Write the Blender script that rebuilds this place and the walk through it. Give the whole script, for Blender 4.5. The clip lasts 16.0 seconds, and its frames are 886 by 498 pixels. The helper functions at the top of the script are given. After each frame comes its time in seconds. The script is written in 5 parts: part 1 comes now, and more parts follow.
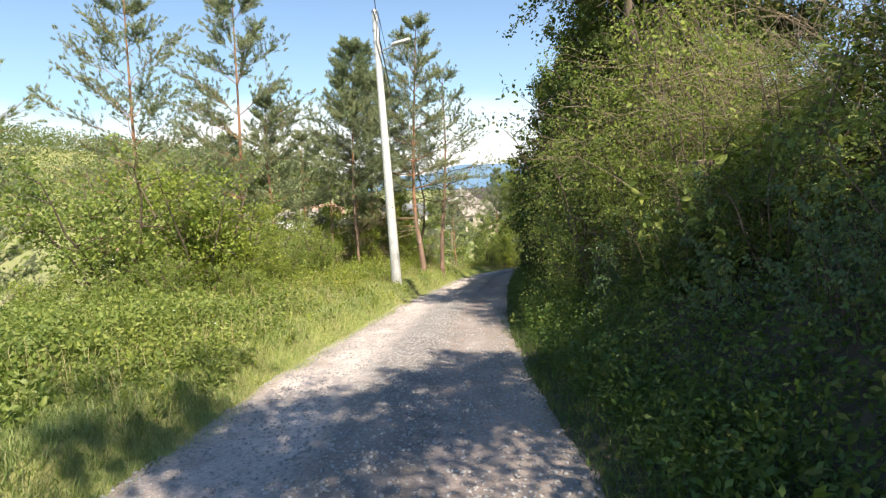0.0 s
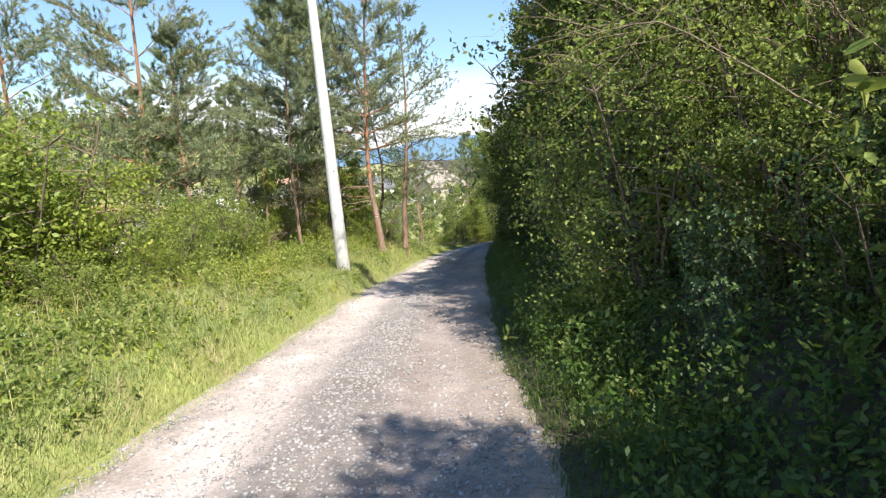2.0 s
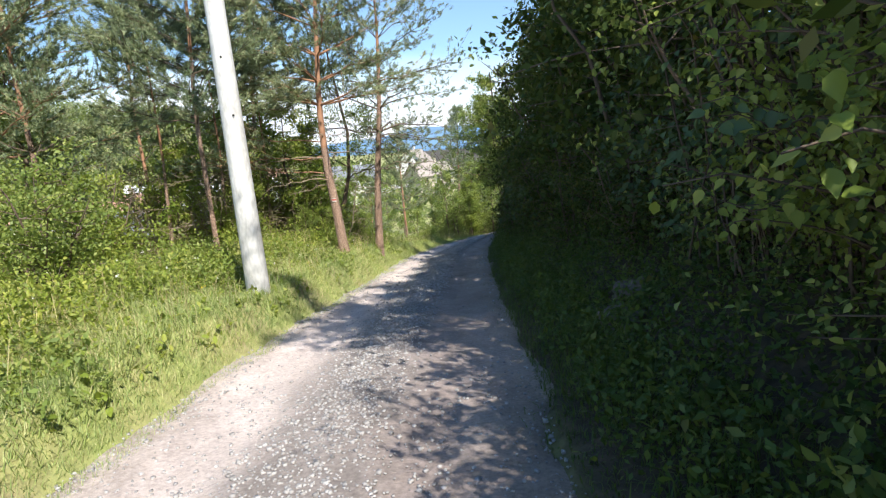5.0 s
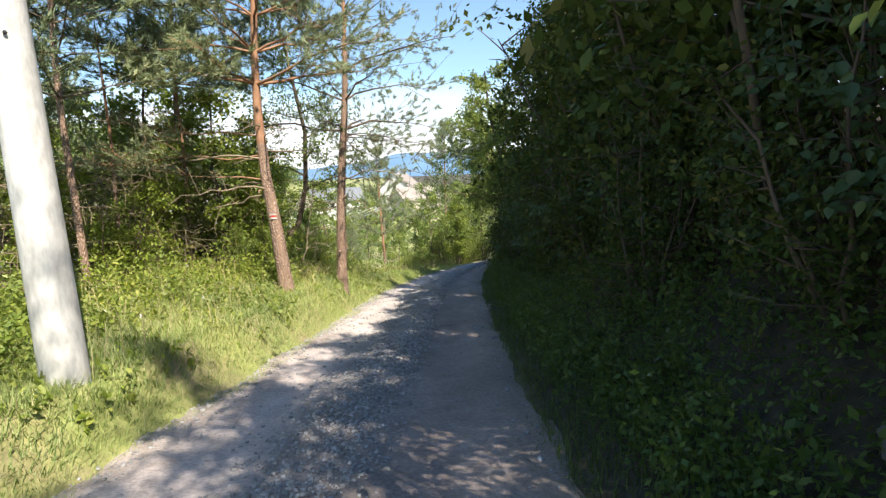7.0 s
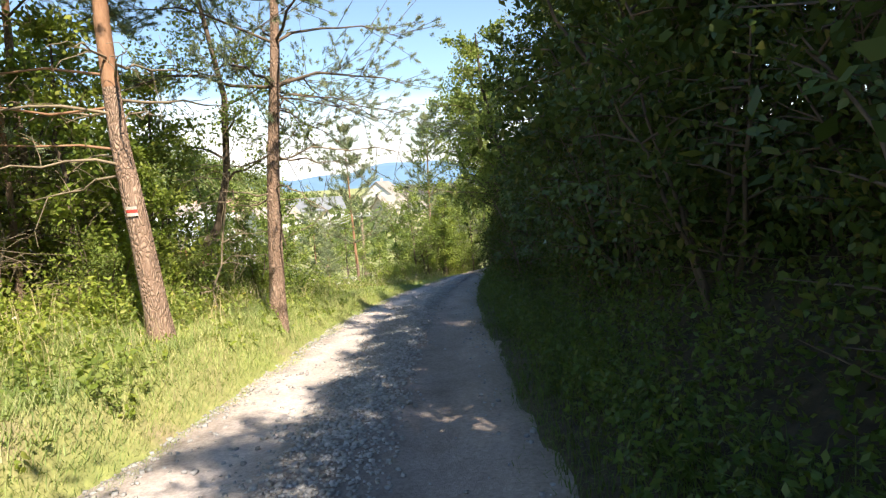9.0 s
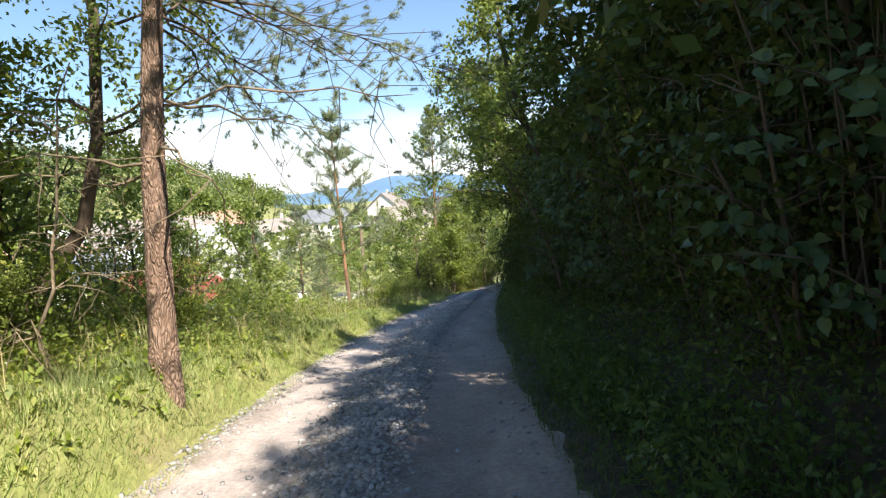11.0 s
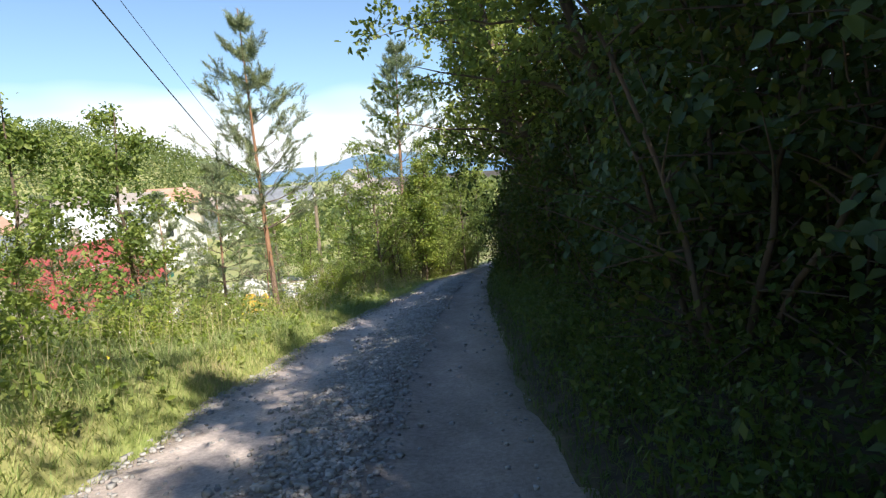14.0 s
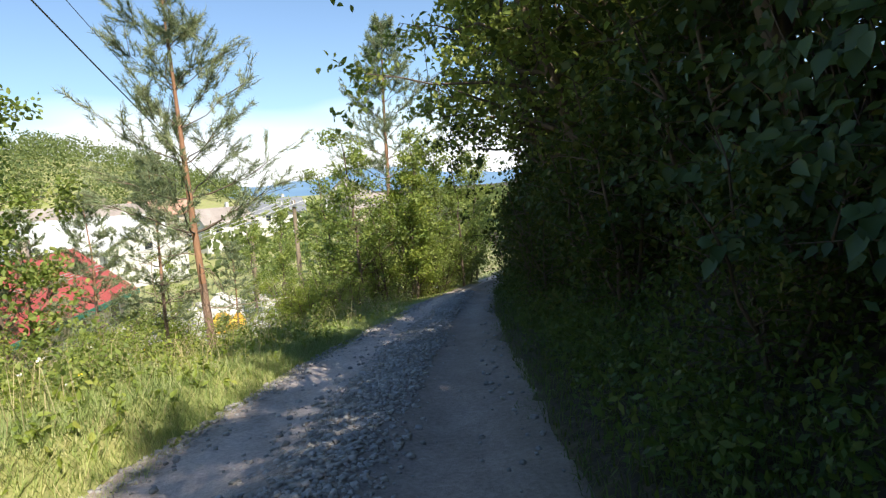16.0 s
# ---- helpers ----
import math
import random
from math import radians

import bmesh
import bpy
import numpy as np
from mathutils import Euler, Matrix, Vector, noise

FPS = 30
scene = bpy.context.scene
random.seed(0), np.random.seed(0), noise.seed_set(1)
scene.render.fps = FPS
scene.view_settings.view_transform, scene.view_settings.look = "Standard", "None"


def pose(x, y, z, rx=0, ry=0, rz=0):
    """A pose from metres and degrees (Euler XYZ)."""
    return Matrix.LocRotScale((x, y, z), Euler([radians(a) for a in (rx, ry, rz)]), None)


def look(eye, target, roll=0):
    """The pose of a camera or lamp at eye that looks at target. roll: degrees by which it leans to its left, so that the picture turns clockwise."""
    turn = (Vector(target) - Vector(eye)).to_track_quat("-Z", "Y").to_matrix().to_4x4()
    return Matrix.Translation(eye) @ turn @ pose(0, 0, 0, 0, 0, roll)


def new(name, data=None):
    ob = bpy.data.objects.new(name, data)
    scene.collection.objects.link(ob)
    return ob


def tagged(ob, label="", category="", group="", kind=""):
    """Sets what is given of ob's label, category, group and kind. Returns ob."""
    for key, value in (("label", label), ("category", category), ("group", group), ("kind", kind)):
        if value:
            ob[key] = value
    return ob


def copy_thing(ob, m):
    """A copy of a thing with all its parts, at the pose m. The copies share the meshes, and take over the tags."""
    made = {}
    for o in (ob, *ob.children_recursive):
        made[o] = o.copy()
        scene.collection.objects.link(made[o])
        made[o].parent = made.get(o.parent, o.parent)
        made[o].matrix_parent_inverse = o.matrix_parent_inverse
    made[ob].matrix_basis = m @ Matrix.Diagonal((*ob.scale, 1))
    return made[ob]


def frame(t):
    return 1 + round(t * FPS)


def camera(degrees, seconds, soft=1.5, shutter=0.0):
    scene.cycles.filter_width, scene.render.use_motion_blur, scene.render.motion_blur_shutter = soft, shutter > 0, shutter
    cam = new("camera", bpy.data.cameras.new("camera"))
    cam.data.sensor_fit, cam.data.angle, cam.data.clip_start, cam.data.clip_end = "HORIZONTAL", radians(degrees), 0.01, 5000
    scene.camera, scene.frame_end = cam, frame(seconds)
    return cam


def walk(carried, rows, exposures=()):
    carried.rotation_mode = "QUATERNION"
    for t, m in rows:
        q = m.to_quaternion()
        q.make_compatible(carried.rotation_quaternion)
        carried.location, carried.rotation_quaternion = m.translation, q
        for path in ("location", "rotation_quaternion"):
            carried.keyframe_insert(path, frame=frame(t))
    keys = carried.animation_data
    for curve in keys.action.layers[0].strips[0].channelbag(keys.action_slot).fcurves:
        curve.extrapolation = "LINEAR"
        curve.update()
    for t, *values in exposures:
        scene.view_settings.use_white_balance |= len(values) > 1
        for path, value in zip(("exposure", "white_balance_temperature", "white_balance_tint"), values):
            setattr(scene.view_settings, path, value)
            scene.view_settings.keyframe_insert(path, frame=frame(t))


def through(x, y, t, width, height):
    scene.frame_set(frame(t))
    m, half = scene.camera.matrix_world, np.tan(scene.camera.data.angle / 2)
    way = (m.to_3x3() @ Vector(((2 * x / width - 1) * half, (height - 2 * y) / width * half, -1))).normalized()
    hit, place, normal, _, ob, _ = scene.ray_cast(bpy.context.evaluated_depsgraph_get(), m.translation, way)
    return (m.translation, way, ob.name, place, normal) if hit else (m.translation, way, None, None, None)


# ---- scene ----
cam = camera(76.3, 16.0, soft=1.3)
METRES, EYE, TILT, LEAN, TURN = 29.5, 1.585, -6.3, 2.5, 0.0
ROWS = [
    (0.0, 0.0, 0.0, 0.0, 0.0, 0.0, -0.0),
    (0.5, 0.0011, 0.035, 0.0001, -3.41, 0.52, 0.24),
    (1.0, 0.0037, 0.0704, -0.0007, -4.01, 0.96, 0.11),
    (1.5, 0.005, 0.1047, 0.0003, -4.07, -0.85, 0.35),
    (2.0, 0.0078, 0.1384, 0.0009, -3.17, -2.74, 1.31),
    (2.5, 0.0092, 0.1713, 0.0015, -3.5, -3.08, 1.47),
    (3.0, 0.0119, 0.205, 0.0006, -4.09, -3.76, 1.41),
    (3.5, 0.0125, 0.2385, 0.0008, -4.33, -4.9, 1.4),
    (4.0, 0.0141, 0.2728, -0.0002, -4.28, -5.11, 1.46),
    (6.5, 0.0275, 0.4347, -0.0029, -5.22, -1.15, 1.15),
    (7.0, 0.0303, 0.4664, -0.003, -5.91, -1.15, 0.57),
    (7.5, 0.0338, 0.4981, -0.0038, -5.67, -1.01, 1.15),
    (8.0, 0.0366, 0.5305, -0.0041, -6.78, -0.41, 1.1),
    (8.5, 0.0412, 0.5639, -0.0048, -7.67, 0.02, 1.53),
    (9.0, 0.0451, 0.5975, -0.0046, -7.42, -0.28, 1.75),
    (11.5, 0.0635, 0.7468, -0.0057, -6.68, 1.19, 1.88),
    (12.0, 0.0671, 0.7749, -0.0061, -9.82, 0.75, 0.81),
    (12.5, 0.0717, 0.8034, -0.0072, -9.08, 0.24, 2.06),
    (13.0, 0.0762, 0.8327, -0.0075, -7.49, 0.12, 1.51),
    (13.5, 0.0797, 0.8621, -0.0087, -7.22, -1.1, 2.0),
    (14.0, 0.0828, 0.8895, -0.0081, -9.64, -1.15, 2.24),
    (14.5, 0.0869, 0.9162, -0.0087, -9.08, -0.09, 2.26),
    (15.0, 0.0914, 0.942, -0.0095, -9.44, 1.01, 1.83),
    (15.5, 0.0962, 0.968, -0.0105, -9.89, 0.24, 2.16),
    (16.0, 0.1, 0.9933, -0.0113, -10.27, 0.18, 2.38),
]
walk(cam, [(t, pose(0, 0, EYE, TILT, LEAN, TURN) @ pose(METRES * x, METRES * y, METRES * z, 90 + pitch, roll, yaw)) for t, x, y, z, yaw, pitch, roll in ROWS],
     exposures=[(0, 0.8, 7100, 10), (2, 0.88, 6600, 10), (4, 0.76, 6250, 10), (6, 0.82, 6450, 9), (9.5, 1.1, 7100, 10), (12, 0.76, 6450, 10), (16, 0.69, 6700, 10)])

# ---- world, sun, exposure ----
SUN_AZ, SUN_EL = 155.0, 50.0
world = bpy.data.worlds.new("world")
scene.world = world
world.use_nodes = True
wn, wl = world.node_tree.nodes, world.node_tree.links
wn.clear()
sky = wn.new("ShaderNodeTexSky")
sky.sky_type, sky.sun_disc = "NISHITA", False
sky.sun_elevation, sky.sun_rotation = radians(SUN_EL), radians(SUN_AZ)
sky.air_density, sky.dust_density, sky.ozone_density = 1.0, 0.6, 1.6
w_co = wn.new("ShaderNodeTexCoord")
w_sep = wn.new("ShaderNodeSeparateXYZ")
wl.new(w_co.outputs["Generated"], w_sep.inputs[0])
w_map = wn.new("ShaderNodeMapping")
w_map.inputs["Scale"].default_value = (1.5, 1.5, 5.0)
wl.new(w_co.outputs["Generated"], w_map.inputs[0])
w_noise = wn.new("ShaderNodeTexNoise")
w_noise.inputs["Scale"].default_value, w_noise.inputs["Detail"].default_value = 1.5, 3.0
wl.new(w_map.outputs[0], w_noise.inputs["Vector"])
w_low = wn.new("ShaderNodeMapRange")
w_low.inputs[1].default_value, w_low.inputs[2].default_value = 0.24, 0.03
wl.new(w_sep.outputs["Z"], w_low.inputs[0])
w_add = wn.new("ShaderNodeMath")
w_add.operation = "ADD"
wl.new(w_noise.outputs["Fac"], w_add.inputs[0])
wl.new(w_low.outputs[0], w_add.inputs[1])
w_ramp = wn.new("ShaderNodeMapRange")
w_ramp.inputs[1].default_value, w_ramp.inputs[2].default_value, w_ramp.inputs[4].default_value = 0.85, 1.3, 0.95
wl.new(w_add.outputs[0], w_ramp.inputs[0])
w_haze = wn.new("ShaderNodeMapRange")
w_haze.inputs[1].default_value, w_haze.inputs[2].default_value, w_haze.inputs[4].default_value = 0.5, 0.1, 0.16
wl.new(w_sep.outputs["Z"], w_haze.inputs[0])
w_most = wn.new("ShaderNodeMath")
w_most.operation = "MAXIMUM"
wl.new(w_ramp.outputs[0], w_most.inputs[0])
wl.new(w_haze.outputs[0], w_most.inputs[1])
w_mix = wn.new("ShaderNodeMix")
w_mix.data_type = "RGBA"
wl.new(w_most.outputs[0], w_mix.inputs[0])
w_tint = wn.new("ShaderNodeMix")
w_tint.data_type, w_tint.blend_type = "RGBA", "MULTIPLY"
w_tint.inputs[0].default_value = 1.0
w_tint.inputs[7].default_value = (0.78, 1.06, 1.26, 1)
wl.new(sky.outputs[0], w_tint.inputs[6])
wl.new(w_tint.outputs[2], w_mix.inputs[6])
w_mix.inputs[7].default_value = (9.0, 9.3, 9.8, 1)
w_bg = wn.new("ShaderNodeBackground")
w_bg.inputs["Strength"].default_value = 0.095
wl.new(w_mix.outputs[2], w_bg.inputs["Color"])
w_out = wn.new("ShaderNodeOutputWorld")
wl.new(w_bg.outputs[0], w_out.inputs["Surface"])

sun_data = bpy.data.lights.new("sun", "SUN")
sun_data.energy, sun_data.angle, sun_data.color = 5.0, radians(0.55), (1.0, 0.93, 0.80)
sun = new("sun", sun_data)
_a, _e = radians(SUN_AZ), radians(SUN_EL)
TO_SUN = Vector((math.sin(_a) * math.cos(_e), math.cos(_a) * math.cos(_e), math.sin(_e)))
sun.matrix_world = look(TO_SUN * 60, (0, 0, 0))


# ---- materials ----
def material(name):
    m = bpy.data.materials.new(name)
    m.use_nodes = True
    nt = m.node_tree
    b = nt.nodes["Principled BSDF"]
    return m, nt, b


def ramp(nt, source, stops):
    r = nt.nodes.new("ShaderNodeValToRGB")
    el = r.color_ramp.elements
    while len(el) < len(stops):
        el.new(0.5)
    for e, (p, c) in zip(el, stops):
        e.position, e.color = p, (*c, 1)
    nt.links.new(source, r.inputs[0])
    return r.outputs[0]


def noise_tex(nt, scale, detail=6.0, stretch=None, rough=0.6):
    co = nt.nodes.new("ShaderNodeTexCoord")
    n = nt.nodes.new("ShaderNodeTexNoise")
    n.inputs["Scale"].default_value, n.inputs["Detail"].default_value, n.inputs["Roughness"].default_value = scale, detail, rough
    if stretch:
        mp = nt.nodes.new("ShaderNodeMapping")
        mp.inputs["Scale"].default_value = stretch
        nt.links.new(co.outputs["Object"], mp.inputs[0])
        nt.links.new(mp.outputs[0], n.inputs["Vector"])
    else:
        nt.links.new(co.outputs["Object"], n.inputs["Vector"])
    return n.outputs["Fac"]


def mix(nt, fac, a, b, mode="MIX"):
    m = nt.nodes.new("ShaderNodeMix")
    m.data_type, m.blend_type = "RGBA", mode
    for i, v in ((0, fac), (6, a), (7, b)):
        if isinstance(v, (int, float)):
            m.inputs[i].default_value = v
        elif isinstance(v, tuple):
            m.inputs[i].default_value = (*v, 1)
        else:
            nt.links.new(v, m.inputs[i])
    return m.outputs[2]


def bump(nt, b, height, strength, distance):
    n = nt.nodes.new("ShaderNodeBump")
    n.inputs["Strength"].default_value, n.inputs["Distance"].default_value = strength, distance
    nt.links.new(height, n.inputs["Height"])
    nt.links.new(n.outputs[0], b.inputs["Normal"])


def surface(name, stops, scale, rough=0.85, bumped=(0.4, 0.01), fine=8.0, stretch=None, metal=0.0, piece=0.0):
    """A worn surface: broad colour drift times fine grain, with relief."""
    m, nt, b = material(name)
    col = ramp(nt, noise_tex(nt, scale, 6, stretch), stops)
    grain = noise_tex(nt, scale * fine, 5, stretch)
    col = mix(nt, 0.55, col, ramp(nt, grain, [(0.25, (0.45, 0.45, 0.45)), (0.75, (1.25, 1.25, 1.25))]), "MULTIPLY")
    if piece:
        g = nt.nodes.new("ShaderNodeNewGeometry")
        col = mix(nt, piece, col, ramp(nt, g.outputs["Random Per Island"], [(0, (0.4, 0.4, 0.4)), (1, (1.5, 1.5, 1.5))]), "MULTIPLY")
    nt.links.new(col, b.inputs["Base Color"])
    b.inputs["Roughness"].default_value, b.inputs["Metallic"].default_value = rough, metal
    if bumped[0]:
        bump(nt, b, grain, *bumped)
    return m


def leaf_material(name, stops, through=0.35, rough=0.5, glow=(0.34, 0.40, 0.07), gloss=0.35):
    """Thin leaves: each its own green, part of the light passing through."""
    m, nt, b = material(name)
    g = nt.nodes.new("ShaderNodeNewGeometry")
    col = ramp(nt, g.outputs["Random Per Island"], stops)
    drift = noise_tex(nt, 0.55, 3)
    col = mix(nt, 0.6, col, ramp(nt, drift, [(0.3, (0.55, 0.66, 0.6)), (0.7, (1.45, 1.26, 1.05))]), "MULTIPLY")
    nt.links.new(col, b.inputs["Base Color"])
    b.inputs["Roughness"].default_value = rough
    b.inputs["Specular IOR Level"].default_value = gloss
    t = nt.nodes.new("ShaderNodeBsdfTranslucent")
    nt.links.new(mix(nt, 0.5, col, glow), t.inputs["Color"])
    s = nt.nodes.new("ShaderNodeMixShader")
    s.inputs[0].default_value = through
    out = nt.nodes["Material Output"]
    nt.links.new(b.outputs[0], s.inputs[1])
    nt.links.new(t.outputs[0], s.inputs[2])
    nt.links.new(s.outputs[0], out.inputs["Surface"])
    return m


# Hedge green with shade painted in, far darker than the sunlit M_BUSH.
M_HEDGE_SHADED = leaf_material("shaded_hedge_leaf", [(0, (0.035, 0.06, 0.015)), (0.5, (0.056, 0.092, 0.02)), (0.85, (0.095, 0.125, 0.028)), (1, (0.16, 0.145, 0.045))], 0.16, 0.6, gloss=0.18)
# Creeper green taken dark, so that it holds the shade of the bank.
M_CREEPER_SHADED = leaf_material("shaded_creeper_leaf", [(0, (0.05, 0.095, 0.035)), (0.6, (0.075, 0.135, 0.05)), (1, (0.12, 0.175, 0.06))], 0.2, 0.42, gloss=0.4)
M_BUSH = leaf_material("bush_leaf", [(0, (0.13, 0.19, 0.05)), (0.5, (0.23, 0.31, 0.08)), (1, (0.37, 0.42, 0.13))], 0.42)
M_LIGHT = leaf_material("light_leaf", [(0, (0.17, 0.235, 0.04)), (0.6, (0.27, 0.35, 0.06)), (1, (0.40, 0.43, 0.11))], 0.4)
M_NEEDLE = leaf_material("pine_needle", [(0, (0.20, 0.26, 0.16)), (0.6, (0.30, 0.37, 0.22)), (1, (0.43, 0.45, 0.27))], 0.25, 0.5, (0.2, 0.25, 0.08))
M_GRASS = leaf_material("grass_blade", [(0, (0.21, 0.30, 0.10)), (0.5, (0.35, 0.44, 0.155)), (0.82, (0.49, 0.53, 0.24)), (1, (0.64, 0.58, 0.36))], 0.4, 0.55, (0.38, 0.46, 0.16))
# Shaded twin of M_GRASS: the bank's shade is put into its dark green.
M_SHADEGRASS = leaf_material("shaded_grass_blade", [(0, (0.045, 0.092, 0.02)), (0.7, (0.075, 0.142, 0.028)), (1, (0.13, 0.17, 0.048))], 0.3, 0.5)
M_FAR = leaf_material("far_leaf", [(0, (0.11, 0.15, 0.065)), (0.6, (0.16, 0.205, 0.085)), (1, (0.23, 0.265, 0.11))], 0.3, 0.8, gloss=0.1)
M_BARK = surface("bark", [(0.3, (0.10, 0.075, 0.055)), (0.7, (0.22, 0.16, 0.12))], 3.0, 0.95, (0.9, 0.02), 6, (1, 1, 0.25))
def bark_material(name, plate, crack, deep=0.04):
    """Upright bark plates parted by dark cracks."""
    m, nt, b = material(name)
    co = nt.nodes.new("ShaderNodeTexCoord")
    mp = nt.nodes.new("ShaderNodeMapping")
    mp.inputs["Scale"].default_value = (1, 1, 0.32)
    nt.links.new(co.outputs["Object"], mp.inputs[0])
    vo = nt.nodes.new("ShaderNodeTexVoronoi")
    vo.feature = "DISTANCE_TO_EDGE"
    vo.inputs["Scale"].default_value = 38.0
    warp = nt.nodes.new("ShaderNodeTexNoise")
    warp.inputs["Scale"].default_value = 7.0
    nt.links.new(mp.outputs[0], warp.inputs["Vector"])
    bent = nt.nodes.new("ShaderNodeMix")
    bent.data_type, bent.blend_type = "RGBA", "LINEAR_LIGHT"
    bent.inputs[0].default_value = 0.08
    nt.links.new(mp.outputs[0], bent.inputs[6])
    nt.links.new(warp.outputs["Color"], bent.inputs[7])
    nt.links.new(bent.outputs[2], vo.inputs["Vector"])
    edge = ramp(nt, vo.outputs["Distance"], [(0.0, (0.25, 0.25, 0.25)), (0.3, (1, 1, 1))])
    tone = ramp(nt, noise_tex(nt, 4.0, 6, (1, 1, 0.4)), [(0.3, plate[0]), (0.7, plate[1])])
    tone = mix(nt, 0.5, tone, ramp(nt, noise_tex(nt, 45.0, 4), [(0.3, (0.6, 0.6, 0.6)), (0.7, (1.3, 1.3, 1.3))]), "MULTIPLY")
    nt.links.new(mix(nt, edge, crack, tone), b.inputs["Base Color"])
    b.inputs["Roughness"].default_value = 0.95
    bump(nt, b, edge, 0.9, deep)
    return m


M_PINEBARK = bark_material("pine_bark", ((0.34, 0.225, 0.165), (0.52, 0.37, 0.285)), (0.23, 0.14, 0.10), 0.02)
M_RUSTBARK = surface("upper_pine_bark", [(0.3, (0.30, 0.15, 0.085)), (0.7, (0.46, 0.26, 0.16))], 5.0, 0.9, (0.7, 0.015), 5, (1, 1, 0.4))
M_TWIG = surface("dry_twig", [(0.3, (0.20, 0.15, 0.10)), (0.7, (0.38, 0.30, 0.21))], 5.0, 0.95, (0.3, 0.005))
M_CONCRETE = surface("pole_concrete", [(0.25, (0.48, 0.46, 0.44)), (0.45, (0.67, 0.66, 0.645)), (0.7, (0.76, 0.75, 0.735))], 1.8, 0.85, (0.25, 0.004), 14, (1, 1, 0.35))
M_METAL = surface("grey_metal", [(0.3, (0.45, 0.46, 0.47)), (0.7, (0.58, 0.58, 0.58))], 4, 0.45, (0.05, 0.001), metal=0.6)
M_BLACK = surface("black_cable", [(0.3, (0.015, 0.015, 0.016)), (0.7, (0.03, 0.03, 0.03))], 6, 0.6, (0, 0))
M_WHITEPAINT = surface("blaze_white", [(0.3, (0.42, 0.38, 0.33)), (0.7, (0.66, 0.62, 0.57))], 9, 0.8, (0.3, 0.004))
M_REDPAINT = surface("blaze_red", [(0.3, (0.5, 0.05, 0.04)), (0.7, (0.62, 0.08, 0.06))], 9, 0.8, (0.3, 0.004))
M_CUT = surface("sawn_wood", [(0.3, (0.42, 0.30, 0.19)), (0.7, (0.62, 0.48, 0.33))], 8, 0.9, (0.4, 0.004))
M_STONE = surface("gravel_stone", [(0.3, (0.34, 0.325, 0.325)), (0.7, (0.48, 0.46, 0.46))], 2.0, 0.95, (0.3, 0.003), 12, piece=0.4)
M_PALESTONE = surface("rubble_stone", [(0.3, (0.48, 0.46, 0.42)), (0.7, (0.66, 0.64, 0.6))], 1.0, 0.9, (0.4, 0.02), 9, piece=0.5)
M_ROCK = surface("bank_rock", [(0.3, (0.12, 0.10, 0.085)), (0.7, (0.24, 0.21, 0.18))], 2.5, 0.95, (0.9, 0.03), 6)
M_PLASTER = surface("white_plaster", [(0.3, (0.66, 0.64, 0.60)), (0.7, (0.78, 0.76, 0.72))], 0.4, 0.9, (0.1, 0.004), 10)
M_BEIGE = surface("beige_plaster", [(0.3, (0.50, 0.42, 0.33)), (0.7, (0.62, 0.54, 0.44))], 0.4, 0.9, (0.1, 0.004), 10)
M_REDROOF = surface("red_roof_tile", [(0.3, (0.34, 0.06, 0.05)), (0.7, (0.44, 0.09, 0.075))], 0.7, 0.7, (0.2, 0.01), 12)
M_ORANGEROOF = surface("orange_roof_tile", [(0.3, (0.42, 0.22, 0.15)), (0.7, (0.55, 0.33, 0.24))], 0.7, 0.8, (0.2, 0.01), 12)
M_GREYROOF = surface("grey_roof_tile", [(0.3, (0.16, 0.17, 0.19)), (0.7, (0.25, 0.26, 0.28))], 0.7, 0.8, (0.2, 0.01), 12)
M_PALEROOF = surface("pale_sheet_roof", [(0.3, (0.60, 0.60, 0.59)), (0.7, (0.74, 0.74, 0.73))], 0.4, 0.6, (0.1, 0.004), 10)
M_BROWNROOF = surface("brown_roof_tile", [(0.3, (0.28, 0.23, 0.20)), (0.7, (0.40, 0.35, 0.31))], 0.6, 0.85, (0.2, 0.01), 12)
M_GREENTRIM = surface("green_paint", [(0.3, (0.03, 0.18, 0.12)), (0.7, (0.05, 0.25, 0.17))], 2, 0.6, (0.1, 0.002))
M_YELLOW = surface("yellow_paint", [(0.3, (0.62, 0.36, 0.03)), (0.7, (0.75, 0.46, 0.05))], 2, 0.5, (0.1, 0.002))
M_FLOWER = surface("white_petal", [(0.3, (0.7, 0.7, 0.62)), (0.7, (0.85, 0.85, 0.8))], 9, 0.8, (0, 0))
M_YELLOWFLOWER = surface("yellow_petal", [(0.3, (0.75, 0.55, 0.02)), (0.7, (0.85, 0.68, 0.05))], 9, 0.8, (0, 0))
m, nt, b = material("window_glass")
b.inputs["Base Color"].default_value, b.inputs["Roughness"].default_value = (0.03, 0.035, 0.04, 1), 0.08
M_GLASS = m


# ---- the lie of the land ----
LEFT = ((-30, -20, -6, 0, 7.6, 10, 12, 16, 20, 24, 28, 31.3, 35, 38, 42, 48, 54, 62), (-4, -3.3, -2.5, -2.4, -2.2, -1.97, -1.78, -1.45, -0.85, -0.2, 0.35, 1.0, 2.05, 3.1, 4.6, 7.4, 11, 17))
RIGHT = ((-30, -20, -6, 0, 7, 11, 17.7, 22, 26.3, 31, 34.5, 38, 43, 48.7, 54, 62), (-0.8, -0.2, 0.7, 0.85, 0.93, 1.17, 1.9, 2.4, 2.95, 3.7, 4.4, 5.2, 6.5, 9.2, 13.5, 20))


def left_edge(y):
    return np.interp(y, *LEFT)


def right_edge(y):
    return np.interp(y, *RIGHT)


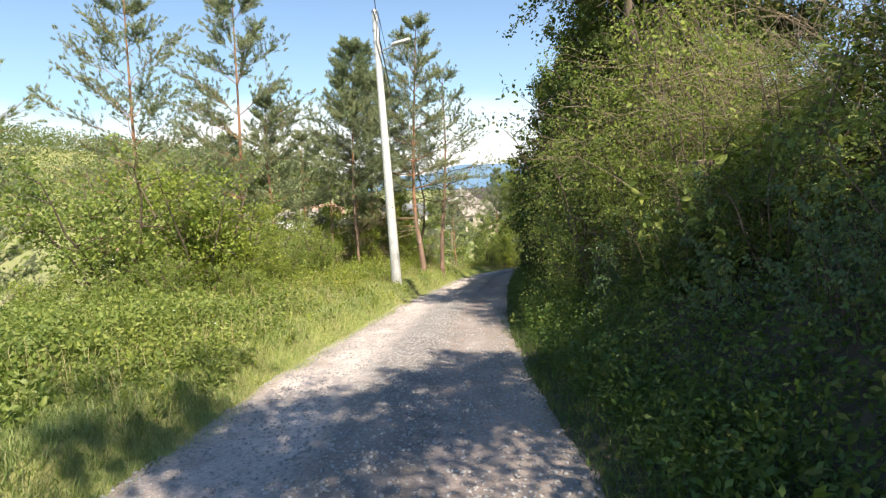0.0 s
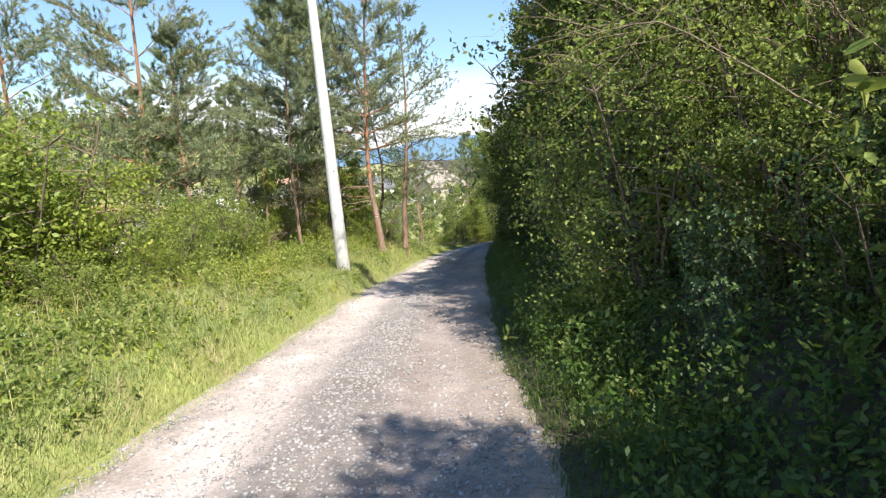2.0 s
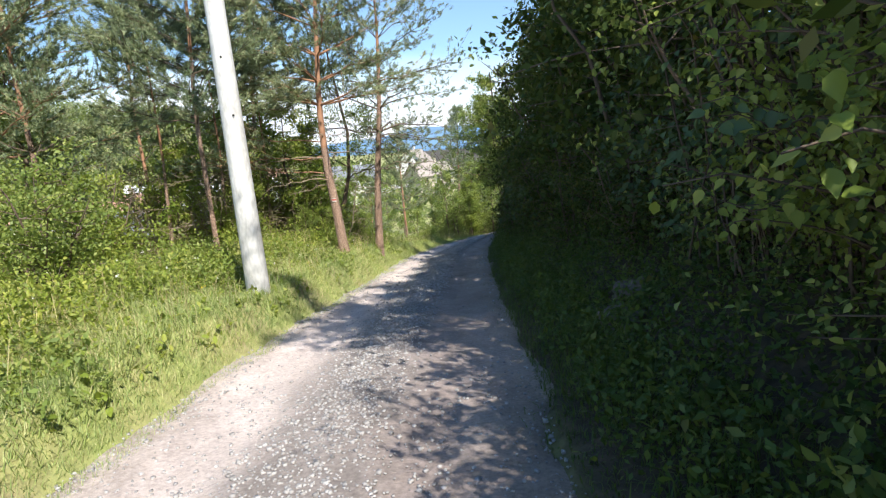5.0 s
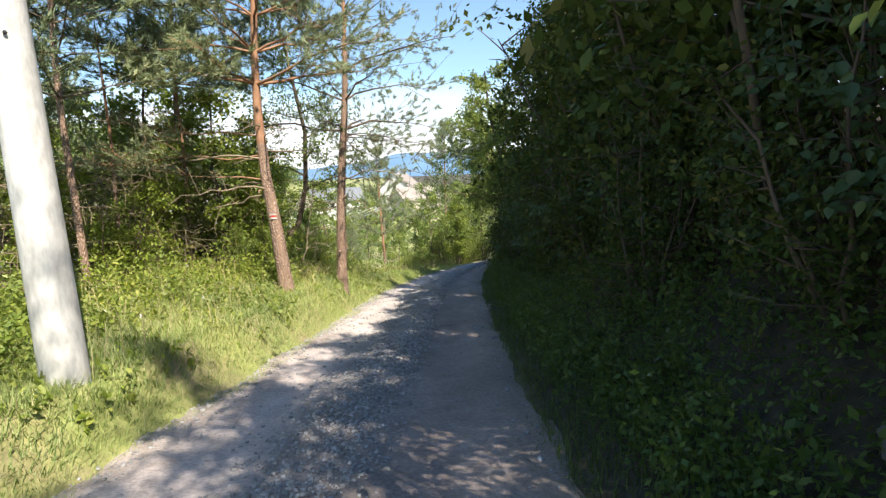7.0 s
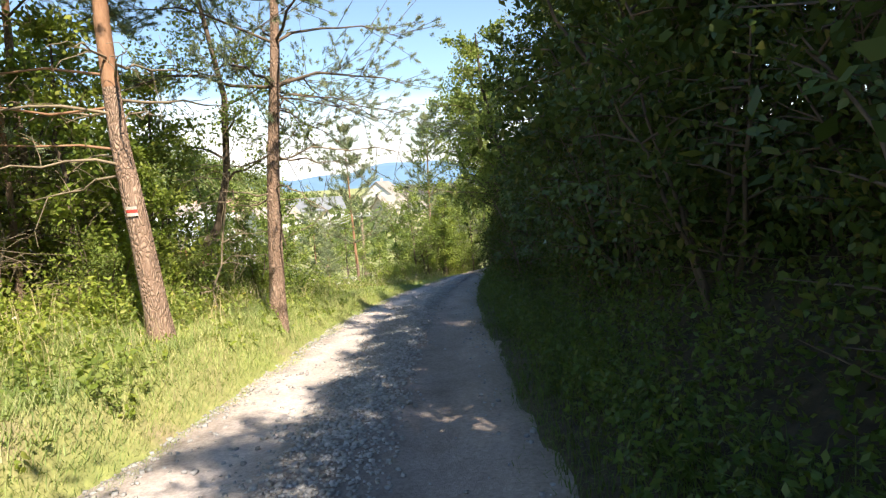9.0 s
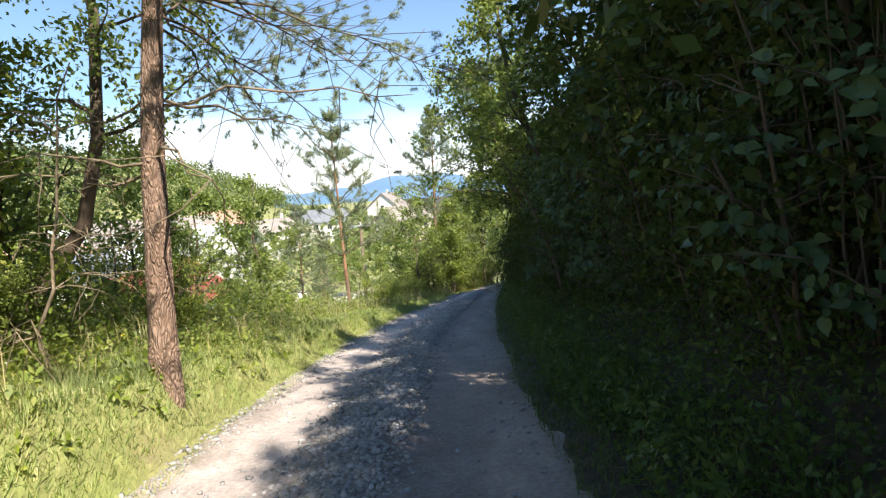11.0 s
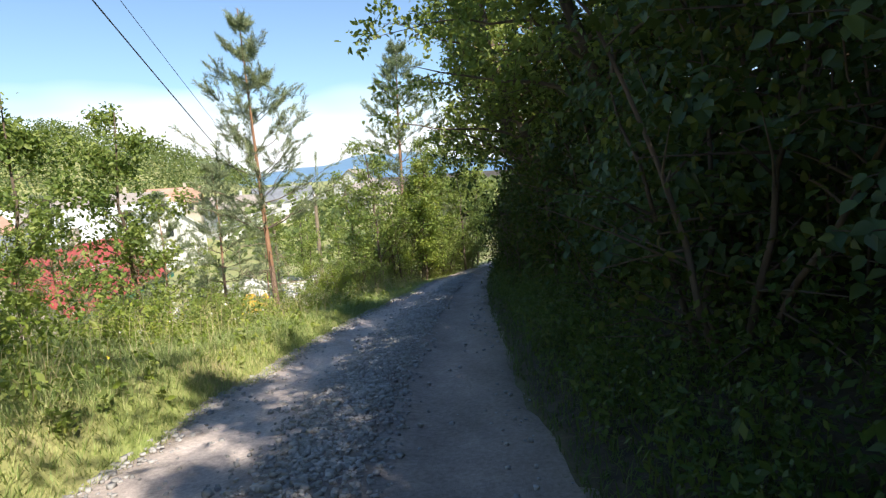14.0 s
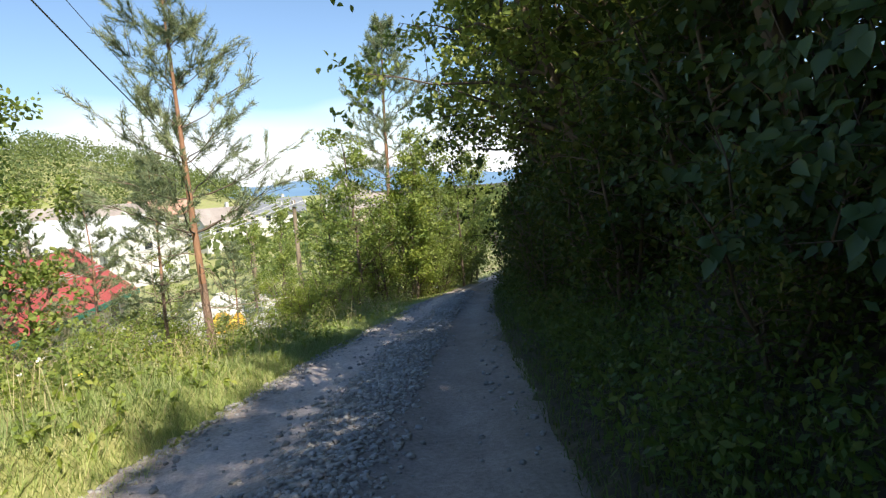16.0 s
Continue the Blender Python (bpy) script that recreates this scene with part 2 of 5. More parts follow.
def ease(v):
    v = np.clip(v, 0, 1)
    return v * v * (3 - 2 * v)


def wave(x, y, f, seed):
    """Smooth unevenness between -1 and 1 from a few crossed sines."""
    r = np.random.default_rng(seed)
    out = 0
    for k in range(5):
        a, p = r.uniform(0, 6.28, 2)
        g = f * r.uniform(0.6, 1.9)
        out = out + np.sin((np.cos(a) * x + np.sin(a) * y) * g + p)
    return out / 3.2


def road_z(y):
    return np.interp(y, (-40, 55, 105, 5000), (4.68, -6.25, -10.5, -10.5))


def ground_z(x, y):
    """Height of the ground, without the ruts of the road."""
    x, y = np.asarray(x, float), np.asarray(y, float)
    zr = road_z(y)
    s, r = left_edge(y) - x, x - right_edge(y)
    rise = np.interp(y, (-5, 8, 18, 25, 32, 38, 46), (0.35, 0.48, 0.66, 0.80, 0.42, 0.0, -0.1))
    flat = np.interp(y, (-5, 10, 22, 30, 40), (4.0, 4.2, 3.2, 2.0, 1.3))
    left = zr + rise * (0.8 * ease(s / 0.36) + 0.35 * ease((s - 0.4) / 1.4)) - np.interp(y, (30, 44), (0.34, 0.24)) * np.maximum(0, s - flat) + 0.07 * wave(x, y, 1.7, 3) * ease(s)
    floor = np.minimum(zr, np.interp(y, (20, 45, 66, 95), (-10.5, -8.6, -8.6, -10.5)) + 0.4 * wave(x, y, 0.05, 4))
    left = np.maximum(left, floor)
    up = np.interp(y, (-40, 45, 62, 100), (1, 1, 0.3, 0.0))
    bank = np.minimum(0.85 * np.maximum(0, r - 0.75), 2.2 + 0.3 * np.maximum(0, r - 3.3))
    right = zr + up * (0.10 * ease(r / 0.6) + np.minimum(bank, 7.0)) + 0.08 * wave(x, y, 1.5, 5) * ease(r)
    z = np.where(s > 0, left, np.where(r > 0, right, zr - 0.06))
    hill = 30 * np.exp(-0.5 * ((x + 150) / 85) ** 4 - 0.5 * ((y - 270) / 70) ** 2)
    hill = hill + 26 * np.exp(-0.5 * ((x + 260) / 90) ** 4 - 0.5 * ((y - 120) / 110) ** 2)
    hill = hill + 40 * np.exp(-0.5 * ((x - 330) / 150) ** 4 - 0.5 * ((y - 300) / 200) ** 2)
    return z + hill


# ---- mesh tools ----
def mesh_data(name, verts, faces, mat, smooth=False):
    """A mesh from an array of corners and one or more arrays of faces."""
    if not isinstance(faces, (list, tuple)):
        faces = [faces]
    faces = [f for f in faces if len(f)]
    me = bpy.data.meshes.new(name)
    verts = np.asarray(verts, np.float32)
    me.vertices.add(len(verts))
    me.vertices.foreach_set("co", verts.ravel())
    me.loops.add(sum(f.size for f in faces))
    me.loops.foreach_set("vertex_index", np.concatenate([f.ravel() for f in faces]).astype(np.int32))
    counts = np.concatenate([np.full(len(f), f.shape[1]) for f in faces])
    me.polygons.add(len(counts))
    me.polygons.foreach_set("loop_start", (np.cumsum(counts) - counts).astype(np.int32))
    if smooth:
        me.polygons.foreach_set("use_smooth", np.ones(len(counts), bool))
    me.update(calc_edges=True)
    me.validate()
    me.materials.append(mat)
    return me


def piece(name, verts, faces, mat, parent=None, label="", smooth=False):
    ob = new(name, mesh_data(name, verts, faces, mat, smooth))
    if parent:
        ob.parent = parent
    if label:
        ob["label"] = label
    return ob


def part(name, bm, mat, parent=None, label="", smooth=False):
    me = bpy.data.meshes.new(name)
    bm.to_mesh(me)
    bm.free()
    me.materials.append(mat)
    if smooth:
        me.polygons.foreach_set("use_smooth", np.ones(len(me.polygons), bool))
    ob = new(name, me)
    if parent:
        ob.parent = parent
    if label:
        ob["label"] = label
    return ob


def tube(points, radii, sides=6):
    """A tapered tube along a line of points."""
    p = np.asarray(points, float)
    k = len(p)
    d = np.gradient(p, axis=0)
    d /= np.linalg.norm(d, axis=1)[:, None] + 1e-9
    ref = np.array([0.31, 0.95, 0.05]) if abs(d[0, 2]) > 0.7 else np.array([0.05, 0.1, 0.99])
    a = np.cross(d, ref)
    a /= np.linalg.norm(a, axis=1)[:, None] + 1e-9
    c = np.cross(d, a)
    t = np.arange(sides) * 2 * np.pi / sides
    ring = np.cos(t)[None, :, None] * a[:, None] + np.sin(t)[None, :, None] * c[:, None]
    v = (p[:, None] + ring * np.asarray(radii, float)[:, None, None]).reshape(-1, 3)
    i = np.arange(k - 1)[:, None] * sides
    j, n = np.arange(sides)[None], (np.arange(sides)[None] + 1) % sides
    f = np.stack([i + j, i + n, i + n + sides, i + j + sides], -1).reshape(-1, 4)
    return v, f


def join(pieces):
    verts, faces, at = [], [], 0
    for v, f in pieces:
        verts.append(v)
        faces.append(f + at)
        at += len(v)
    return np.concatenate(verts), np.concatenate(faces)


def unit(a):
    return a / (np.linalg.norm(a, axis=-1, keepdims=True) + 1e-9)


def leaves(r, at, size, lift=0.5, wide=0.55, detailed=True):
    """Pointed leaves, folded along the rib, at the given places; size: one length or one for each."""
    n = len(at)
    size = np.broadcast_to(np.asarray(size, float), (n,))[:, None] * r.uniform(0.65, 1.3, (n, 1))
    d = unit(r.normal(size=(n, 3)) + np.array([0, 0, -0.15]))
    up = unit(r.normal(size=(n, 3)) * 0.8 + np.array([0, 0, lift * 2]))
    side = unit(np.cross(d, up))
    up = np.cross(side, d)
    w = wide * size * 0.5
    if detailed:
        v = np.stack([at, at + d * size * 0.3 + side * w + up * w * 0.35, at + d * size * 0.7 + side * w * 0.8 + up * w * 0.2, at + d * size - up * w * 0.35,
                      at + d * size * 0.7 - side * w * 0.8 + up * w * 0.2, at + d * size * 0.3 - side * w + up * w * 0.35], 1).reshape(-1, 3)
        i = np.arange(n)[:, None] * 6
        f = np.concatenate([i + np.array([[0, 1, 2, 3]]), i + np.array([[0, 3, 4, 5]])])
    else:
        v = np.stack([at, at + d * size * 0.45 + side * w, at + d * size, at + d * size * 0.45 - side * w], 1).reshape(-1, 3)
        f = np.arange(n)[:, None] * 4 + np.array([[0, 1, 2, 3]])
    return v, f


def facing_leaves(r, at, out, size, wide=0.7):
    """Broad pointed leaves whose upper sides turn towards out and whose tips hang."""
    n = len(at)
    size = np.broadcast_to(np.asarray(size, float), (n,))[:, None] * r.uniform(0.6, 1.25, (n, 1))
    up = unit(out + r.normal(size=(n, 3)) * 0.45 + np.array([0, 0, 0.45]))
    d = r.normal(size=(n, 3)) * 0.6 + np.array([0, 0, -0.75]) + out * 0.35
    d = unit(d - up * np.sum(d * up, -1, keepdims=True))
    side = np.cross(d, up)
    w = wide * size * 0.5
    v = np.stack([at, at + d * size * 0.18 + side * w * 0.8 + up * w * 0.25, at + d * size * 0.48 + side * w * 0.92 + up * w * 0.28, at + d * size - up * w * 0.4,
                  at + d * size * 0.48 - side * w * 0.92 + up * w * 0.28, at + d * size * 0.18 - side * w * 0.8 + up * w * 0.25], 1).reshape(-1, 3)
    i = np.arange(n)[:, None] * 6
    return v, np.concatenate([i + np.array([[0, 1, 2, 3]]), i + np.array([[0, 3, 4, 5]])])


def tufts(r, at, along, needles=16, length=0.085, width=0.009, span=0.16):
    """Bundles of needles that point forward along each twig."""
    n = len(at)
    if width > 0.012:
        needles, width = int(needles * 1.9), width * 0.58
    d = unit(along[:, None] * 0.8 + r.normal(size=(n, needles, 3)) * (0.5 if width > 0.006 else 1.2))
    base = at[:, None] - along[:, None] * r.uniform(0, span, (n, needles, 1))
    side = unit(np.cross(d, r.normal(size=d.shape))) * width * 0.5
    tip = base + d * length * r.uniform(0.7, 1.25, (n, needles, 1))
    v = np.stack([base - side, base + side, tip], 2).reshape(-1, 3)
    return v, np.arange(n * needles * 3).reshape(-1, 3)


def arc(r, start, way, length, sag, steps=6, wobble=0.06):
    """A bent line from start: sag > 0 droops, < 0 turns up."""
    t = np.linspace(0, 1, steps)[:, None]
    way = unit(np.asarray(way, float))
    p = np.asarray(start, float) + way * t * length + np.array([0, 0, -1.0]) * sag * length * t ** 2
    w = r.normal(size=(steps, 3)) * wobble * length / steps
    return p + np.cumsum(w, axis=0) * (t > 0)


# ---- ground and road ----
def strip_grid(us, ys):
    u, y = np.meshgrid(us, ys)
    return u, y


def grid_faces(nx, ny):
    i = np.arange(ny - 1)[:, None] * nx + np.arange(nx - 1)[None]
    return np.stack([i, i + 1, i + nx + 1, i + nx], -1).reshape(-1, 4)


def spaced(*runs):
    return np.unique(np.concatenate([np.arange(a, b, s) for a, b, s in runs]).round(4))


us = np.concatenate([-np.geomspace(9, 1500, 46)[::-1], spaced((-8.6, -1.4, 0.2), (-1.4, 3.2, 0.12), (3.2, 8, 0.35)), np.geomspace(8.4, 1500, 34)])
ys = np.concatenate([spaced((-30, -6, 1.5), (-6, 56, 0.3)), np.geomspace(57, 4500, 70)])
u, yy = strip_grid(us, ys)
xx = u + np.interp(yy, *LEFT) + 1.5
zz = ground_z(xx, yy)
m, nt, b = material("ground")
n1 = noise_tex(nt, 0.9, 6)
n2 = noise_tex(nt, 9.0, 6)
col = ramp(nt, n1, [(0.3, (0.36, 0.29, 0.18)), (0.45, (0.33, 0.32, 0.13)), (0.7, (0.27, 0.33, 0.09))])
col = mix(nt, 0.6, col, ramp(nt, n2, [(0.25, (0.4, 0.4, 0.4)), (0.75, (1.3, 1.3, 1.3))]), "MULTIPLY")
# Leaf-litter soil, its brown darkened to paint in the shade under the hedge.
litter_shade = ramp(nt, n2, [(0.3, (0.03, 0.024, 0.016)), (0.55, (0.07, 0.055, 0.035)), (0.75, (0.13, 0.10, 0.06))])
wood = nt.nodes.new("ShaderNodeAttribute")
wood.attribute_name = "litter_shade"
col = mix(nt, wood.outputs["Fac"], col, litter_shade)
nt.links.new(col, b.inputs["Base Color"])
b.inputs["Roughness"].default_value = 0.95
bump(nt, b, n2, 0.8, 0.04)
M_GROUND = m
ground = piece("ground", np.stack([xx, yy, zz], -1).reshape(-1, 3), grid_faces(len(us), len(ys)), M_GROUND, smooth=True)
ground.data.attributes.new("litter_shade", "FLOAT", "POINT").data.foreach_set("value", ease((xx - right_edge(yy) + 0.25) / 0.35).astype(np.float32).ravel())
tagged(ground, "brown earth and grass hillside falling to a valley", "ground", kind="structure")

m, nt, b = material("road_dirt")
n1 = noise_tex(nt, 0.8, 5)
n2 = noise_tex(nt, 30.0, 7, None, 0.75)
n3 = noise_tex(nt, 3.5, 7, None, 0.7)
n4 = noise_tex(nt, 2.0, 5, (1, 0.25, 1))
att = nt.nodes.new("ShaderNodeAttribute")
att.attribute_name = "across"
shift = nt.nodes.new("ShaderNodeMath")
shift.operation = "MULTIPLY_ADD"
nt.links.new(n3, shift.inputs[0])
shift.inputs[1].default_value = 0.26
add = nt.nodes.new("ShaderNodeMath")
add.operation = "ADD"
nt.links.new(att.outputs["Fac"], add.inputs[0])
add.inputs[1].default_value = -0.13
nt.links.new(add.outputs[0], shift.inputs[2])
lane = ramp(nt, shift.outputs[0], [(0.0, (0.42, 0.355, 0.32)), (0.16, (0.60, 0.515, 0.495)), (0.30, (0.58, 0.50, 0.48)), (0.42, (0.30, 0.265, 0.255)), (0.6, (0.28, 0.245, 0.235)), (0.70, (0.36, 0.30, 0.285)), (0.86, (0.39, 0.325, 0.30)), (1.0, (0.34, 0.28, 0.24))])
col = mix(nt, 0.55, lane, ramp(nt, n1, [(0.3, (0.75, 0.75, 0.75)), (0.7, (1.2, 1.2, 1.2))]), "MULTIPLY")
col = mix(nt, 0.6, col, ramp(nt, n3, [(0.3, (0.7, 0.68, 0.66)), (0.7, (1.2, 1.2, 1.2))]), "MULTIPLY")
col = mix(nt, 0.5, col, ramp(nt, n4, [(0.35, (0.7, 0.68, 0.66)), (0.65, (1.2, 1.2, 1.2))]), "MULTIPLY")
col = mix(nt, 0.75, col, ramp(nt, n2, [(0.3, (0.5, 0.49, 0.48)), (0.7, (1.35, 1.35, 1.35))]), "MULTIPLY")
nt.links.new(col, b.inputs["Base Color"])
b.inputs["Roughness"].default_value = 0.95
bump(nt, b, n2, 0.8, 0.015)
M_ROAD = m
RUTS = ((0.27, 0.13), (0.76, 0.12))


def road_surface(f, y):
    """Height of the road at the share f of its width."""
    z = road_z(y) + 0.03 * np.cos((f - 0.5) * np.pi) + 0.012 * wave(f * 3, y, 2.4, 8) + 0.008 * wave(f * 3, y, 9, 9)
    for c, w in RUTS:
        z = z - 0.045 * np.exp(-((f - c) / w) ** 2)
    return z - 0.06 * ease((np.abs(f - 0.5) - 0.5) / 0.06)


fs = np.linspace(-0.07, 1.07, 52)
ry = spaced((-12, 58, 0.13))
f2, y2 = np.meshgrid(fs, ry)
ragged = 0.15 * wave(y2 * 0 + 2 * (f2 > 0.5), y2, 2.2, 11) + 0.06 * wave(y2 * 0 + 5 * (f2 > 0.5), y2, 7, 12)
x2 = left_edge(y2) + (right_edge(y2) - left_edge(y2)) * f2 + ragged * np.abs(f2 - 0.5) * 2
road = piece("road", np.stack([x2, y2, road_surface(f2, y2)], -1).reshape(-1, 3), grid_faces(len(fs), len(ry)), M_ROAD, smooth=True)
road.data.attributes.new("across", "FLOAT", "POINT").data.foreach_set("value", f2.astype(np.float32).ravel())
tagged(road, "pale dusty gravel track with two wheel ruts", "road", kind="structure")


def stones(r, x, y, z, size):
    """Small broken stones, eight corners each, half sunk."""
    n = len(x)
    c = np.array([(i, j, k) for i in (-1, 1) for j in (-1, 1) for k in (-1, 1)], float)
    v = c[None] * r.uniform(0.35, 1.0, (n, 8, 3)) * np.array([1, 1, 0.7])
    a = r.uniform(0, 6.28, n)
    ca, sa = np.cos(a)[:, None], np.sin(a)[:, None]
    v = np.stack([v[..., 0] * ca - v[..., 1] * sa, v[..., 0] * sa + v[..., 1] * ca, v[..., 2]], -1) * size[:, None, None] * 0.5
    v = v + np.stack([x, y, z + size * 0.12], -1)[:, None]
    q = np.array([(0, 1, 3, 2), (4, 6, 7, 5), (0, 4, 5, 1), (2, 3, 7, 6), (0, 2, 6, 4), (1, 5, 7, 3)])
    return v.reshape(-1, 3), (np.arange(n)[:, None, None] * 8 + q).reshape(-1, 4)


r = np.random.default_rng(21)
n = 28000
gy = 3.5 + 40 * r.beta(1.9, 1.5, n)
gf = np.clip(np.where(r.random(n) < 0.80, r.normal(0.50, 0.085, n), np.where(r.random(n) < 0.5, r.normal(0.04, 0.04, n), r.uniform(0, 1.0, n))), 0.0, 1.0)
keep = r.random(n) < np.where(np.abs(gf - 0.77) < 0.1, 0.15, 1.0)
gy, gf = np.concatenate([gy[keep], 2.5 + 13 * r.beta(1.1, 1.7, 12000)]), np.concatenate([gf[keep], r.uniform(0.0, 1.0, 12000)])
gx = left_edge(gy) + (right_edge(gy) - left_edge(gy)) * gf
v, f = stones(r, gx, gy, road_surface(gf, gy), (0.011 + 0.042 * r.beta(1.2, 3.4, len(gx))) * np.interp(gy, (8, 15, 23), (0.95, 0.95, 1.4)))
tagged(piece("gravel", v, f, M_STONE), "loose grey crushed gravel along the middle of the track", "gravel", kind="stuff")


# ---- grass and low plants ----
def blades(r, x, y, z, height, width):
    n = len(x)
    a, lean = r.uniform(0, 6.28, n), r.uniform(0.15, 1.35, n)
    d = np.stack([np.cos(a), np.sin(a), 0 * a], -1)
    s = np.stack([-np.sin(a), np.cos(a), 0 * a], -1) * (width * 0.5)[:, None]
    b0 = np.stack([x, y, z - 0.01], -1)
    h = height[:, None]
    mid = b0 + d * h * (lean * 0.3)[:, None] + np.array([0, 0, 0.6]) * h
    tip = b0 + d * h * lean[:, None] + np.array([0, 0, 1.0]) * h * (1 - 0.3 * lean[:, None])
    v = np.stack([b0 - s, b0 + s, mid + s * 0.8, mid - s * 0.8, tip], 1).reshape(-1, 3)
    i = np.arange(n)[:, None] * 5
    return v, [i + np.array([[0, 1, 2, 3]]), i + np.array([[3, 2, 4]])]


def lawn(name, label, r, n, span, reach, tall, mat, side, near=0.0):
    gy = span[0] + (span[1] - span[0]) * r.random(n) ** 1.15
    s = near + reach * r.random(n) ** 1.25 - 0.16
    patch = wave(s * 1.0, gy, 2.0, 31)
    s = s + 0.10 * wave(s * 0, gy, 2.6, 33)
    gx = left_edge(gy) - s if side < 0 else right_edge(gy) + s
    h = np.interp(gy, (6, 14), (1.25, 0.62 if side < 0 else 1.0)) * (tall[0] + (tall[1] - tall[0]) * r.beta(1.5, 2.2, n)) * (0.75 + 0.35 * patch) * (0.35 + 0.65 * ease((s + 0.2) / 0.9))
    v, f = blades(r, gx, gy, ground_z(gx, gy), np.maximum(h, 0.03), r.uniform(0.004, 0.010, n))
    return tagged(piece(name, v, f, mat), label, "grass", kind="stuff")


def turf(name, label, r, n, span, reach, mat):
    """Short fine under-grass, a spike each."""
    gy = span[0] + (span[1] - span[0]) * r.random(n)
    s = reach * r.random(n) ** 1.35 - 0.16
    gx = left_edge(gy) - s - 0.10 * wave(s * 0, gy, 2.6, 33)
    base = np.stack([gx, gy, ground_z(gx, gy) - 0.005], -1)
    a, h, w = r.uniform(0, 6.28, n), r.uniform(0.03, 0.12, n), r.uniform(0.002, 0.005, n)
    side = np.stack([-np.sin(a), np.cos(a), 0 * a], -1) * w[:, None]
    tip = base + np.stack([np.cos(a) * h * 0.7, np.sin(a) * h * 0.7, h], -1)
    v = np.stack([base - side, base + side, tip], 1).reshape(-1, 3)
    return tagged(piece(name, v, np.arange(n * 3).reshape(-1, 3), mat), label, "grass", kind="stuff")


r = np.random.default_rng(41)
turf("turf", "short fine yellow-green turf on the verge", r, 350000, (3, 40), 2.6, M_GRASS)
lawn("verge_grass", "sunlit yellow-green grass on the verge of the track", r, 120000, (1, 44), 3.4, (0.05, 0.24), M_GRASS, -1)
lawn("slope_grass", "tall green grass among shrubs on the slope", r, 20000, (4, 48), 5.0, (0.2, 0.5), M_LIGHT, -1, 2.2)
lawn("bank_grass", "lush grass along the foot of the bank, shade painted into its dark green", r, 42000, (2, 46), 1.15, (0.10, 0.38), M_SHADEGRASS, 1)


def stalks(name, label, r, n, span, reach, tall, mat):
    gy = r.uniform(span[0], span[1], n)
    s = 0.3 + reach * r.random(n)
    gx = left_edge(gy) - s
    v, f = blades(r, gx, gy, ground_z(gx, gy), r.uniform(tall[0], tall[1], n), np.full(n, 0.0045))
    return tagged(piece(name, v, f, mat), label, "grass", kind="stuff")


M_STRAW = leaf_material("straw", [(0, (0.36, 0.30, 0.16)), (1, (0.55, 0.48, 0.28))], 0.2, 0.6, (0.4, 0.35, 0.2))
stalks("seed_stalks", "thin straw-coloured grass stalks with seed heads", r, 9000, (4, 44), 4.0, (0.25, 0.6), M_STRAW)


def flowers(name, label, x, y, height, size, mat):
    """Small flat flower heads held just above the grass."""
    n = len(x)
    z = ground_z(x, y) + height
    at = np.stack([x, y, z], -1)[:, None] + r.normal(size=(n, 5, 3)) * np.array([1, 1, 0.3]) * size * 0.6
    v, f = leaves(r, at.reshape(-1, 3), np.full(n * 5, size), 1.5, 0.9, False)
    return tagged(piece(name, v, f, mat), label, "flowers", kind="stuff")


fy = r.uniform(5, 34, 90)
flowers("white_flowers", "tiny white flower heads in the verge", left_edge(fy) - r.uniform(0.6, 3.6, 90), fy, r.uniform(0.15, 0.4, 90), 0.022, M_FLOWER)
fy = r.uniform(8, 36, 60)
flowers("yellow_flowers", "tiny yellow flower heads in the verge", left_edge(fy) - r.uniform(0.4, 2.6, 60), fy, r.uniform(0.1, 0.3, 60), 0.018, M_YELLOWFLOWER)


def weeds(name, label, r, x, y, height, leaf, per, mat, detail=True):
    """Upright leafy stalks, all in one mesh."""
    n = len(x)
    z = ground_z(x, y)
    lean = r.normal(size=(n, 2)) * 0.18
    t = np.linspace(0.15, 1, per)[None]
    at = np.stack([x[:, None] + lean[:, :1] * height[:, None] * t, y[:, None] + lean[:, 1:] * height[:, None] * t, z[:, None] + height[:, None] * t], -1)
    at = at + r.normal(size=at.shape) * 0.025
    v, f = leaves(r, at.reshape(-1, 3), np.repeat(leaf, per), 0.6, 0.5, detail)
    return tagged(piece(name, v, f, mat), label, "weeds", kind="stuff")


n = 11000
wy = r.uniform(1, 46, n)
ws = 0.15 + r.gamma(2.0, 0.5, n)
wx = right_edge(wy) + ws
weeds("nettles", "nettles and herbs at the foot of the bank, shade painted into their green", r, wx, wy, r.uniform(0.2, 0.6, n), r.uniform(0.03, 0.065, n), 12, M_SHADEGRASS, False)
n = 1500
wy = r.uniform(14, 33, n)
ws = 1.0 + 1.9 * r.random(n)
weeds("brambles", "light green bramble and raspberry leaves round the pine trunks", r, left_edge(wy) - ws, wy, r.uniform(0.25, 0.8, n) * (0.6 + 0.4 * wave(ws, wy, 1.6, 71)), r.uniform(0.04, 0.075, n), 14, M_LIGHT)
n = 700
wy = r.uniform(8, 40, n)
ws = 0.15 + 1.3 * r.random(n)
weeds("plantain", "low broad-leaved rosettes in the short verge grass", r, left_edge(wy) - ws, wy, r.uniform(0.04, 0.10, n), r.uniform(0.05, 0.085, n), 7, M_LIGHT)
n = 5200
wy = r.uniform(3, 46, n)
ws = 0.25 + 3.8 * r.random(n) ** 0.8
